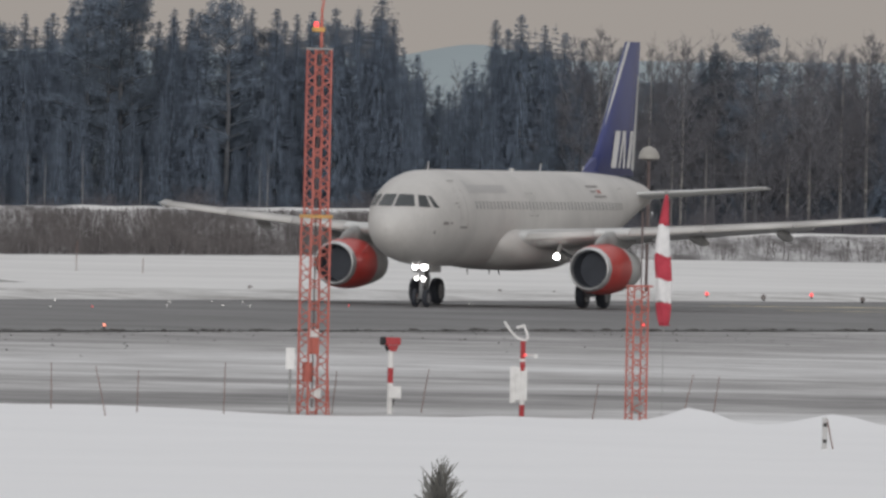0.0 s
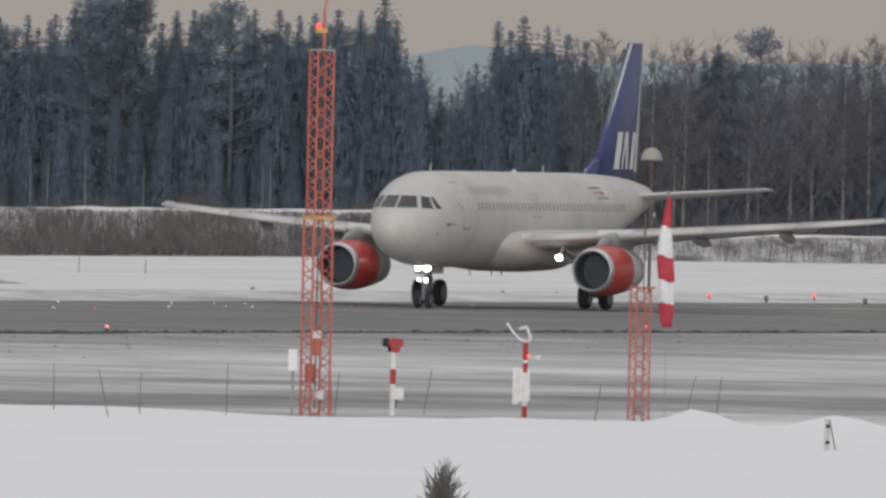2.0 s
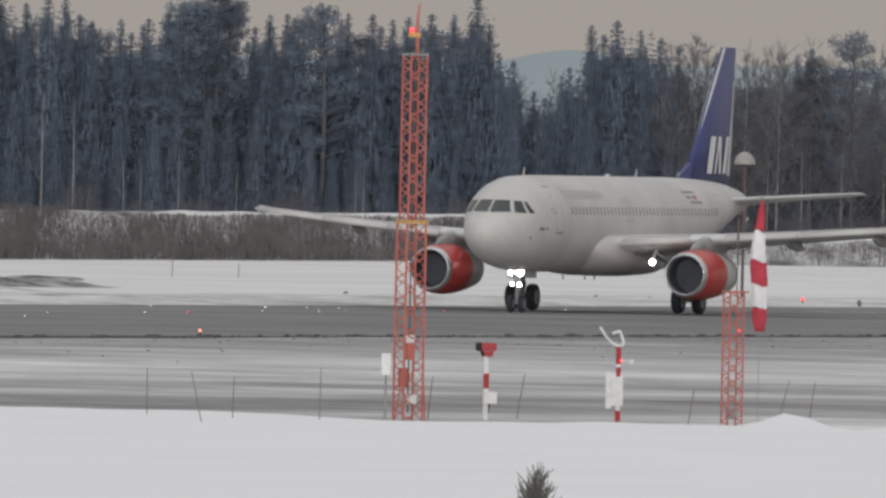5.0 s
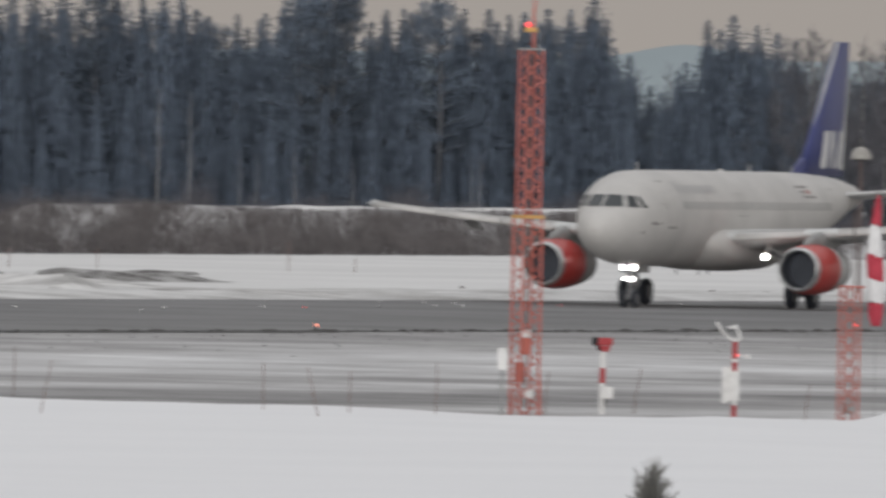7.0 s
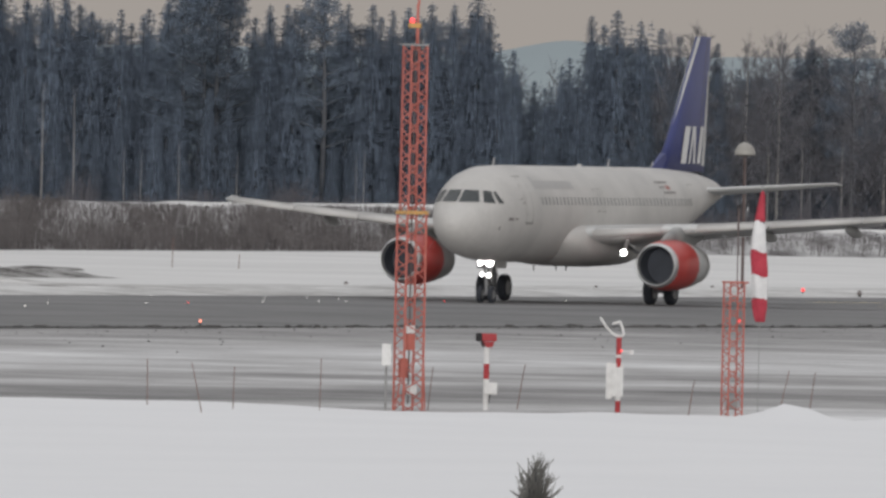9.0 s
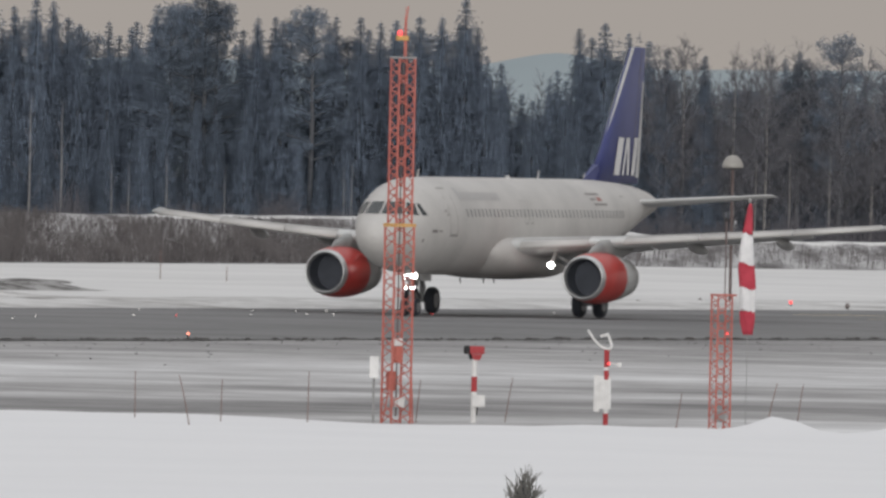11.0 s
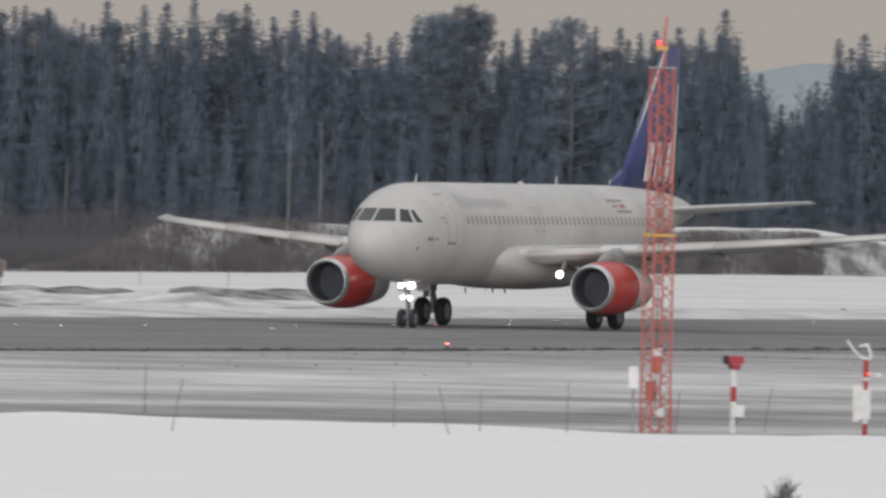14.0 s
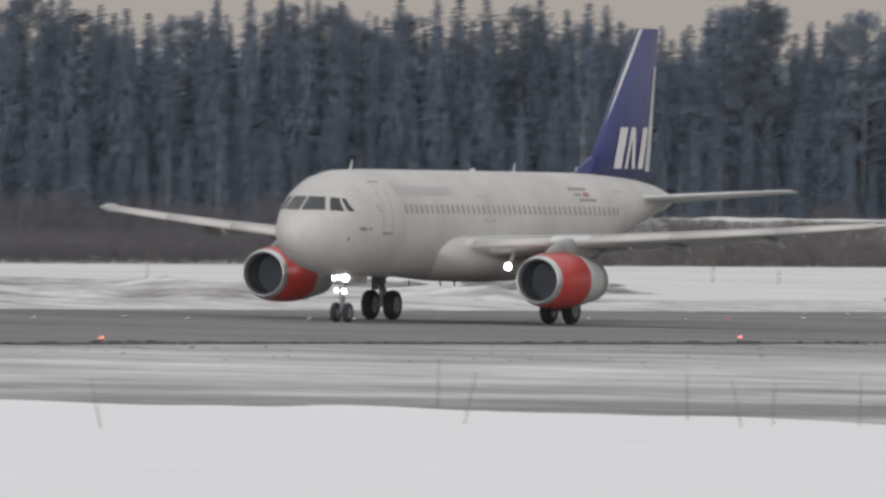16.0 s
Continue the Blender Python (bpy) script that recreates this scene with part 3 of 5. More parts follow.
def build_wings():
    for side in (1, -1):
        bm = B()
        wing_mesh(bm, [(side * 1.2, 11.25, 7.6, 2.98, 0.125, 3.0), (side * 2.0, 11.75, 7.0, 3.03, 0.125, 2.6), (side * 6.4, 14.0, 4.45, 3.32, 0.115, 1.4),
                       (side * 11.5, 16.65, 2.95, 3.68, 0.11, 0.4), (side * 16.75, 19.4, 1.6, 4.14, 0.105, 0.0)])
        wing = part("wing", bm, WING_GREY, airliner, "light grey swept wing", smooth=True)
        # leading-edge slats stand a little forward of the wing
        for s0, s1 in ((2.5, 5.1), (6.5, 9.3), (9.36, 12.9), (12.96, 16.3)):
            bm = B()
            rings = []
            for sp in (s0, s1):
                a = np.interp(sp, [2, 6.4, 11.5, 16.75], [11.75, 14.0, 16.65, 19.4])
                z = np.interp(sp, [2, 6.4, 11.5, 16.75], [3.03, 3.32, 3.68, 4.14])
                c = np.interp(sp, [2, 16.75], [0.62, 0.34])
                rings.append([(AX(a + dx * c), side * sp, z + dz * c) for dx, dz in ((-0.30, -0.26), (-0.22, -0.02), (0.1, 0.2), (0.75, 0.42), (0.7, 0.36), (0.12, 0.05), (-0.05, -0.22))])
            loft(bm, rings)
            part("slat", bm, WHITE, wing, smooth=True)
        # flaps, a little lowered
        for s0, s1 in ((2.2, 6.3), (6.45, 13.0)):
            bm = B()
            rings = []
            for sp in (s0, s1):
                te = np.interp(sp, [2, 6.4, 11.5, 16.75], [18.75, 18.45, 19.6, 21.0])
                z = np.interp(sp, [2, 6.4, 11.5, 16.75], [2.70, 3.2, 3.64, 4.1])
                c = np.interp(sp, [2, 16.75], [1.3, 0.6])
                rings.append([(AX(te + dx * c), side * sp, z + dz * c) for dx, dz in ((-0.55, 0.02), (-0.3, 0.08), (0.5, -0.22), (-0.35, -0.12))])
            loft(bm, rings)
            part("flap", bm, WING_GREY, wing)
        # flap track fairings
        for sp, ln in ((4.9, 3.0), (8.35, 3.0), (11.9, 2.6)):
            le = np.interp(sp, [2, 6.4, 11.5, 16.75], [11.75, 14.0, 16.65, 19.4])
            ch = np.interp(sp, [2, 6.4, 11.5, 16.75], [7.0, 4.45, 2.95, 1.6])
            z = np.interp(sp, [2, 6.4, 11.5, 16.75], [3.03, 3.32, 3.68, 4.14])
            bm = B()
            rings = []
            for t, r in ((0, 0.03), (0.12, 0.13), (0.35, 0.2), (0.6, 0.21), (0.85, 0.13), (1, 0.03)):
                rings.append([(AX(le + ch * 0.5 + t * ln), side * sp + 0.75 * r * math.cos(k * math.pi / 6), z - 0.26 - 0.28 * t + 1.15 * r * math.sin(k * math.pi / 6)) for k in range(12)])
            loft(bm, rings)
            part("flap_fairing", bm, GREY, wing, "grey canoe-shaped flap fairing", smooth=True)
        # wing-tip fence
        bm = B()
        loft(bm, [[(AX(19.3 + dx), side * (16.72 + dy), 4.14 + dz) for dx, dz in ((0.0, 0.0), (0.9, 0.16), (1.7, 0.12), (1.7, -0.2), (0.95, -0.2))] for dy in (0, 0.05)])
        part("wing_tip_fence", bm, WING_GREY, wing)
        # tailplane
        bm = B()
        wing_mesh(bm, [(side * 0.5, 31.1, 4.2, 4.9, 0.075, 3.0), (side * 1.2, 31.5, 3.9, 4.96, 0.075, 3.0), (side * 6.3, 34.7, 1.45, 5.36, 0.08, 3.0)])
        part("tailplane", bm, WING_GREY, airliner, "light grey tailplane", smooth=True)
        # landing light under the wing root
        bm = B()
        lathe(bm, [(0, 0.14), (0.05, 0.135), (0.09, 0.08)], 16, "x", (AX(12.75), side * 3.65, 2.24), True)
        part("landing_light", bm, LIGHT_WHITE, airliner, "lit white landing light")
        bm = B()
        rod(bm, (AX(12.8), side * 3.65, 2.24), (AX(13.3), side * 3.65, 2.75), 0.08)
        part("light_arm", bm, GREY, airliner)


def build_fin():
    bm = B()
    wing_mesh(bm, [(z, a, c, 0, 0.1, 0) for z, a, c in FIN], vertical=True)
    fin = part("tail_fin", bm, BLUE, airliner, "deep blue tail fin with white mark", smooth=True)
    # dorsal fillet
    bm = B()
    loft(bm, [[(AX(27.8), 0.02, 5.87), (AX(27.8), -0.02, 5.87), (AX(27.8), -0.02, 5.85), (AX(27.8), 0.02, 5.85)],
              [(AX(29.6), 0.14, 6.55), (AX(29.6), -0.14, 6.55), (AX(29.6), -0.25, 5.7), (AX(29.6), 0.25, 5.7)]])
    part("dorsal_fin", bm, BLUE, airliner)
    # bare leading edge
    bm = B()
    for sgn in (1, -1):
        fin_patch(bm, ((30.85, 7.85), (30.62, 7.6), (34.16, 11.7), (34.42, 11.7)), 8, 0.02, sgn)
    part("leading_edge", bm, WING_GREY, fin, "pale bare leading edge", smooth=True)
    # rudder seam and pale trailing edge
    for sgn in (1, -1):
        bm = B()
        fin_patch(bm, ((34.05, 6.0), (34.12, 6.0), (35.62, 11.6), (35.55, 11.6)), 6, 0.015, sgn)
        part("rudder_seam", bm, MARK_DARK, fin)
        bm = B()
        fin_patch(bm, ((34.95, 6.0), (35.6, 6.0), (36.08, 10.2), (35.8, 10.2)), 6, 0.02, sgn)
        part("rudder_edge", bm, WING_GREY, fin, "pale rudder trailing edge")
        # three slanted white shapes
        for pieces in ((((31.1, 6.1), (31.95, 6.1), (32.75, 7.75), (31.95, 7.75)),), (((32.35, 6.1), (32.65, 6.1), (33.45, 7.75), (33.1, 7.75)),),
                       (((33.2, 6.1), (33.6, 6.1), (33.65, 7.75), (33.25, 7.75)),), (((33.95, 6.1), (34.65, 6.1), (35.2, 7.75), (34.55, 7.75)),)):
            bm = B()
            for c in pieces:
                fin_patch(bm, c, 4, 0.03, sgn)
            part("tail_mark", bm, LOGO_WHITE, fin, "plain white slanted shape")


def build_engine(side):
    y0, z0, a0 = side * 5.78, 1.74, 10.6
    c = (AX(a0), y0, z0)
    bm = B()
    lathe(bm, [(-0.28, 0.965), (-0.7, 1.035), (-1.3, 1.085), (-2.0, 1.10), (-2.6, 1.085), (-2.95, 1.06)], 36, "x", c)
    cowl = part("engine_cowl", bm, RED, airliner, "glossy red engine cowl", smooth=True)
    bm = B()
    lathe(bm, [(-0.28, 0.966), (-0.12, 0.925), (-0.02, 0.885), (0.0, 0.855), (-0.03, 0.825), (-0.12, 0.80), (-0.3, 0.785)], 36, "x", c)
    part("inlet_lip", bm, SILVER, cowl, "bare metal inlet lip", smooth=True)
    bm = B()
    lathe(bm, [(-0.3, 0.786), (-0.9, 0.80), (-1.5, 0.81)], 36, "x", c)
    part("inlet_duct", bm, DUCT, cowl, smooth=True)
    bm = B()
    lathe(bm, [(-1.45, 0.81), (-1.5, 0.3), (-1.48, 0.02)], 36, "x", c, True)
    part("fan", bm, FAN, cowl)
    bm = B()
    lathe(bm, [(-2.95, 1.056), (-3.4, 1.025), (-3.9, 0.98), (-4.5, 0.91), (-5.2, 0.82), (-5.2, 0.77), (-3.9, 0.76)], 32, "x", c)
    part("rear_nozzle", bm, WING_GREY, cowl, "pale grey rear nozzle", smooth=True)
    bm = B()
    lathe(bm, [(-3.9, 0.42), (-4.9, 0.36), (-5.5, 0.1), (-5.6, 0.01)], 20, "x", c, True)
    part("exhaust_cone", bm, STEEL, cowl, smooth=True)
    bm = B()
    rings = []
    for a, w, lo, hi in ((11.4, 0.03, 2.74, 2.84), (12.2, 0.15, 2.7, 3.1), (13.4, 0.21, 2.65, 3.36), (15.0, 0.21, 2.45, 3.42), (16.6, 0.1, 2.75, 3.2), (17.4, 0.03, 2.9, 3.05)):
        rings.append([(AX(a), y0 + w * sx, lo + (hi - lo) * q) for sx, q in ((-1, 0.1), (-0.6, 0), (0.6, 0), (1, 0.1), (1, 0.85), (0.5, 1), (-0.5, 1), (-1, 0.85))])
    loft(bm, rings)
    part("engine_pylon", bm, GREY, airliner, "grey engine pylon", smooth=True)
    bm = B()
    loft(bm, [[(c[0] - 1.0 + dx, y0 - side * (0.93 + dy), z0 + 0.5 + dz) for dx, dz in ((0, 0), (-0.7, 0.3), (-1.0, 0.3), (-1.0, 0.0))] for dy in (0.03, 0.07)])
    part("nacelle_strake", bm, RED, cowl)


def wheel_at(x, y, r, w, rim):
    bm = B()
    h = w / 2
    lathe(bm, [(-h * 0.85, r * 0.55), (-h, r * 0.72), (-h * 0.9, r * 0.9), (-h * 0.5, r * 0.985), (0, r), (h * 0.5, r * 0.985), (h * 0.9, r * 0.9), (h, r * 0.72), (h * 0.85, r * 0.55)], 28, "y", (0, 0, 0), True)
    wh = part("wheel", bm, RUBBER, airliner, "black rubber tyre on a metal rim", (x, y, r), True)
    bm = B()
    lathe(bm, [(-h * 0.9, r * 0.56), (-h * 0.75, r * 0.3), (-h * 0.95, r * 0.15), (h * 0.95, r * 0.15), (h * 0.75, r * 0.3), (h * 0.9, r * 0.56)], 18, "y", (0, 0, 0), True)
    for k in range(6):
        a = k * math.pi / 3
        for s in (-1, 1):
            rod(bm, (r * 0.4 * math.cos(a), s * h * 0.7, r * 0.4 * math.sin(a)), (r * 0.4 * math.cos(a), s * h * 0.93, r * 0.4 * math.sin(a)), r * 0.06, n=6)
    part("rim", bm, rim, wh, "pale metal rim")
    wheels.append((wh, x, y, r))


def build_gear():
    xn = AX(5.07)
    bm = B()
    rod(bm, (xn, 0, 0.38), (xn + 0.05, 0, 1.2), 0.075, n=12)
    rod(bm, (xn + 0.05, 0, 1.1), (xn + 0.12, 0, 2.0), 0.115, n=12)
    rod(bm, (xn, -0.3, 0.38), (xn, 0.3, 0.38), 0.06, n=10)
    rod(bm, (xn + 0.1, 0.0, 1.3), (xn + 1.0, 0.0, 1.95), 0.05)
    rod(bm, (xn - 0.02, 0, 0.5), (xn - 0.25, 0, 0.85), 0.04)
    rod(bm, (xn - 0.25, 0, 0.85), (xn - 0.02, 0, 1.15), 0.04)
    box(bm, (xn + 0.12, 0, 1.62), (0.1, 0.75, 0.07), 0.015)
    strut = part("nose_gear", bm, STEEL, airliner, "slim steel nose gear strut", smooth=False)
    for y, z, r in ((-0.2, 1.72, 0.135), (0.2, 1.72, 0.15), (-0.15, 1.22, 0.07), (0.16, 1.2, 0.085)):
        bm = B()
        lathe(bm, [(0.0, r), (0.04, r * 0.95), (0.07, r * 0.5)], 16, "x", (xn + 0.2, y, z), True)
        part("gear_light", bm, LIGHT_WHITE, strut, "lit white lamp on the nose gear")
        bm = B()
        lathe(bm, [(-0.14, r * 0.4), (-0.02, r * 1.03), (0.0, r * 1.03)], 16, "x", (xn + 0.19, y, z), True)
        part("lamp_housing", bm, STEEL, strut)
    for s in (-1, 1):
        bm = B()
        box(bm, (xn - 0.7, s * 0.40, 1.66), (1.5, 0.03, 0.34), 0.01)
        part("nose_gear_door", bm, GREY, airliner)
        wheel_at(xn, s * 0.25, 0.38, 0.22, STEEL)
    for side in (1, -1):
        y0 = side * 3.795
        bm = B()
        rod(bm, (0, y0, 0.58), (0.03, y0, 1.5), 0.11, n=12)
        rod(bm, (0.03, y0, 1.4), (0.08, y0, 2.75), 0.17, n=12)
        rod(bm, (0, y0 - 0.6, 0.58), (0, y0 + 0.6, 0.58), 0.09, n=10)
        rod(bm, (0.03, y0, 1.6), (0.1, y0 - side * 1.5, 2.5), 0.08, n=8)
        rod(bm, (-0.05, y0, 0.7), (-0.38, y0, 1.1), 0.05)
        rod(bm, (-0.38, y0, 1.1), (-0.02, y0, 1.5), 0.05)
        part("main_gear", bm, STEEL, airliner, "stout steel main gear leg")
        bm = B()
        loft(bm, [[(0.5, y0 + side * dy, 2.65), (-0.45, y0 + side * dy, 2.65), (-0.3, y0 + side * dy, 1.15), (0.3, y0 + side * dy, 1.15)] for dy in (0.27, 0.31)])
        part("main_gear_door", bm, GREY, airliner)
        for s in (-1, 1):
            wheel_at(0, y0 + s * 0.465, 0.58, 0.42, STEEL)


build_hull()
build_wings()
build_fin()
for side_ in (1, -1):
    build_engine(side_)
build_gear()

# ---- distance: hill, forest edge, embankment ----


def far_hill():
    bm = B()
    rings = []
    for i in range(181):
        x = (i - 90) * 3.0 if abs(i - 90) < 60 else math.copysign(180 + (abs(i - 90) - 60) * 38, i - 90)
        top = 28.5 + 4 * noise.noise((x * 0.004, 0.5, 0)) + 0.6 * noise.noise((x * 0.06, 3.5, 0)) + 4.2 * math.exp(-((x - 9) / 17) ** 2) + 2 * math.exp(-((x + 78) / 34) ** 2)
        rings.append([(x, 4150, -1), (x, 4230, top * 0.7), (x, 4300, top), (x, 4500, top * 0.8), (x, 4650, -1)])
    loft(bm, rings, closed=False)
    tagged(link("backdrop_hill", bm, HILL, smooth=True), "low wooded hill, distance haze painted in as pale blue", "hill", kind="structure")


far_hill()


def quad(vs, fs, a, b, wa, wb, side):
    """A tapered strip from a to b."""
    k = len(vs)
    vs += [tuple(a - side * wa), tuple(a + side * wa), tuple(b + side * wb), tuple(b - side * wb)]
    fs.append((k, k + 1, k + 2, k + 3))


def spruce_mesh(seed, H=16.0, spread=2.0, low=0.06, ragged=0.25, density=1.0):
    rng = random.Random(seed)
    vs, fs = [], []
    z = H * low
    while z < H - 0.15:
        f = 1 - z / H
        L = spread * min(f ** 0.74, 0.62 + 0.3 * f) * (0.7 + 0.5 * rng.random()) + 0.04
        n = 7 if f > 0.12 else 5
        a0 = rng.uniform(0, 6.28)
        for k in range(n):
            if rng.random() < 0.08:
                continue
            ang = a0 + 6.283 * k / n + rng.uniform(-0.35, 0.35)
            l = L * (1 + ragged * rng.uniform(-1.2, 0.8))
            d = Vector((math.cos(ang), math.sin(ang), 0))
            s = Vector((-d.y, d.x, 0))
            droop = (0.12 + 0.32 * f) * rng.uniform(0.7, 1.3)
            p0 = Vector((0, 0, z + rng.uniform(-0.22, 0.22) * min(1.0, 4 * f)))
            p1 = p0 + d * l * 0.55 + Vector((0, 0, -l * droop * 0.7))
            p2 = p0 + d * l + Vector((0, 0, -l * droop * 0.75 + 0.08 * l))
            wd0 = 0.10 + 0.15 * l
            quad(vs, fs, p0, p1, 0.06, wd0, s)
            quad(vs, fs, p1, p2, wd0, 0.04, s)
            m = int((2 + l * 2.4 + (3 if f < 0.3 else 0)) * density)
            for j in range(m):
                t = (j + rng.random()) / m
                base = p0.lerp(p1, t / 0.55) if t < 0.55 else p1.lerp(p2, (t - 0.55) / 0.45)
                base = base + s * rng.uniform(-1, 1) * wd0 * (1 - abs(t - 0.5))
                sg = rng.choice((-1, 1))
                ln = 0.14 + 0.34 * l * (1 - 0.6 * t) * rng.random() ** 0.5
                tip = base + s * sg * ln * 0.5 + d * ln * 0.3 + Vector((0, 0, -ln * rng.uniform(0.35, 1.1)))
                k0 = len(vs)
                wd = 0.06 + 0.08 * rng.random()
                side2 = (d * rng.uniform(-1, 1) + s * rng.uniform(-1, 1)).normalized()
                vs += [tuple(base - side2 * wd), tuple(base + side2 * wd), tuple(tip)]
                fs += [(k0, k0 + 1, k0 + 2)]
        z += (0.15 + 0.25 * f) * rng.uniform(0.7, 1.3) / (0.45 + 0.55 * density)
    # inner foliage: hanging sprays that close the crown behind the outer boughs
    for _ in range(int(1100 * density)):
        zz = H * (low + (0.88 - low) * rng.random())
        f = 1 - zz / H
        rad = spread * min(f ** 0.92, 0.62 + 0.3 * f) * rng.uniform(0.45, 0.85)
        ang = rng.uniform(0, 6.283)
        d = Vector((math.cos(ang), math.sin(ang), 0))
        q0 = d * rad + Vector((0, 0, zz))
        ln = (0.35 + 0.9 * f) * rng.uniform(0.6, 1.3)
        quad(vs, fs, q0, q0 + d * 0.15 * ln - Vector((0, 0, ln)), 0.06 + 0.16 * f * rng.random(), 0.03, Vector((-d.y, d.x, 0)))
    quad(vs, fs, Vector((0, 0, H - 0.5)), Vector((0, 0, H)), 0.05, 0.01, Vector((1, 0, 0)))
    quad(vs, fs, Vector((0, 0, H - 0.5)), Vector((0, 0, H)), 0.05, 0.01, Vector((0, 1, 0)))
    return vs, fs


def clump(vs, fs, rng, c, r, n):
    for _ in range(n):
        v = Vector((rng.gauss(0, 1), rng.gauss(0, 1), rng.gauss(0, 0.5)))
        v = v.normalized() * r * (0.35 + 0.65 * rng.random() ** 0.5)
        p = c + v
        d = Vector((rng.gauss(0, 1), rng.gauss(0, 1), rng.gauss(0.25, 0.7))).normalized()
        e = d.orthogonal().normalized()
        sz = r * rng.uniform(0.15, 0.34)
        k = len(vs)
        vs += [tuple(p - e * sz * 0.4), tuple(p + e * sz * 0.4), tuple(p + d * sz)]
        fs.append((k, k + 1, k + 2))


def pine_mesh(seed, H=16.0, flat=0.5):
    rng = random.Random(seed)
    vs, fs = [], []
    limbs = []
    for i in range(26):
        t = (i + rng.random()) / 26
        z = H * (0.36 + 0.61 * t)
        L = (0.5 + 1.9 * math.sin(math.pi * min(1, 0.22 + 0.78 * t)) ** 0.8) * rng.uniform(0.6, 1.15)
        ang = i * 2.4 + rng.uniform(-0.5, 0.5)
        c = Vector((math.cos(ang) * L, math.sin(ang) * L, z + 0.25 * L))
        limbs.append((Vector((0, 0, z - 0.2)), c))
        r = rng.uniform(0.55, 0.95)
        clump(vs, fs, rng, c, r, 190)
        clump(vs, fs, rng, c * 0.55 + Vector((0, 0, z * 0.45)), r * 0.85, 110)
    clump(vs, fs, rng, Vector((0, 0, H - 0.5)), 0.7, 100)
    return vs, fs, limbs


def twig_mesh(seed, H=15.0, limbs=24, depth=3):
    """Bare crown of a birch: limbs that rise and split into fine hanging twigs."""
    rng = random.Random(seed)
    vs, fs = [], []

    def grow(p, d, l, w, depth):
        q = p + d * l
        quad(vs, fs, p, q, w, w * 0.6, d.orthogonal().normalized())
        quad(vs, fs, p, q, w, w * 0.6, d.cross(d.orthogonal()).normalized())
        if depth == 0:
            return
        for _ in range(4 if depth > 1 else 5):
            nd = (d + Vector((rng.gauss(0, 0.5), rng.gauss(0, 0.5), rng.gauss(0.12, 0.28)))).normalized()
            grow(p + d * l * rng.uniform(0.35, 1.0), nd, l * rng.uniform(0.45, 0.75), max(w * 0.55, 0.011), depth - 1)

    for i in range(limbs):
        z = H * (0.30 + 0.64 * i / limbs)
        ang = i * 2.4 + rng.uniform(-0.4, 0.4)
        up = 1.1 + 0.8 * i / limbs
        d = Vector((math.cos(ang), math.sin(ang), up)).normalized()
        grow(Vector((0, 0, z)), d, (H - z) * 0.24 + 0.5, 0.032, depth)
    grow(Vector((0, 0, H * 0.9)), Vector((0, 0, 1)), H * 0.09, 0.03, 2)
    return vs, fs


def tree_bases():
    kinds = {0: [], 1: [], 2: [], 3: []}
    spec = [(11, 3.6, 0.03, 0.32), (12, 3.0, 0.04, 0.36), (13, 4.0, 0.03, 0.3), (14, 3.4, 0.04, 0.4), (15, 3.8, 0.03, 0.36), (16, 2.9, 0.03, 0.42)]
    for sd, spread, low, rag in spec:
        t = thing("spruce", (0, 1140, 0))
        bm = B()
        rod(bm, (0, 0, -0.05), (0, 0, 15.6), 0.17, 0.02, 8)
        part("trunk", bm, BARK, t)
        vs, fs = spruce_mesh(sd, 16.0, spread, low, rag)
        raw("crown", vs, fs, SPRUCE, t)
        tagged(t, "dark green spruce tree at the forest edge", "tree", "trees of the forest edge")
        kinds[0].append(t)
    for sd in (21, 22, 23):
        t = thing("pine", (0, 1140, 0))
        vs, fs, limbs = pine_mesh(sd)
        bm = B()
        rod(bm, (0, 0, -0.05), (0.15, 0, 8), 0.18, 0.13, 8)
        rod(bm, (0.15, 0, 8), (0, 0, 15.4), 0.13, 0.04, 8)
        for a, b in limbs:
            rod(bm, a, b, 0.05, 0.02, 5)
        part("trunk", bm, BARK, t)
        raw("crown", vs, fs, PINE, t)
        tagged(t, "tall dark pine with a bare lower trunk", "tree", "trees of the forest edge")
        kinds[1].append(t)
    for sd in (31, 32, 33):
        t = thing("birch", (0, 1140, 0))
        bm = B()
        rod(bm, (0, 0, -0.05), (0.1, 0.05, 8), 0.12, 0.08, 8)
        rod(bm, (0.1, 0.05, 8), (0, 0, 14.2), 0.08, 0.02, 8)
        part("trunk", bm, BIRCH, t)
        vs, fs = twig_mesh(sd)
        raw("crown", vs, fs, TWIG, t)
        tagged(t, "bare birch with pale trunk and fine brown twigs", "tree", "trees of the forest edge")
        kinds[2].append(t)
    for sd in (34, 35):
        t = thing("slim_birch", (0, 1125, 0))
        bm = B()
        rod(bm, (0, 0, -0.05), (0.12, 0.05, 8), 0.085, 0.065, 8)
        rod(bm, (0.12, 0.05, 8), (0.05, 0, 14.6), 0.065, 0.02, 8)
        part("trunk", bm, BIRCH, t)
        vs, fs = twig_mesh(sd, 15.0, 5, 1)
        raw("crown", vs, fs, TWIG, t)
        tagged(t, "slim birch with pale bare trunk before dark trees", "tree", "slim pale birches")
        kinds[3].append(t)
    return kinds


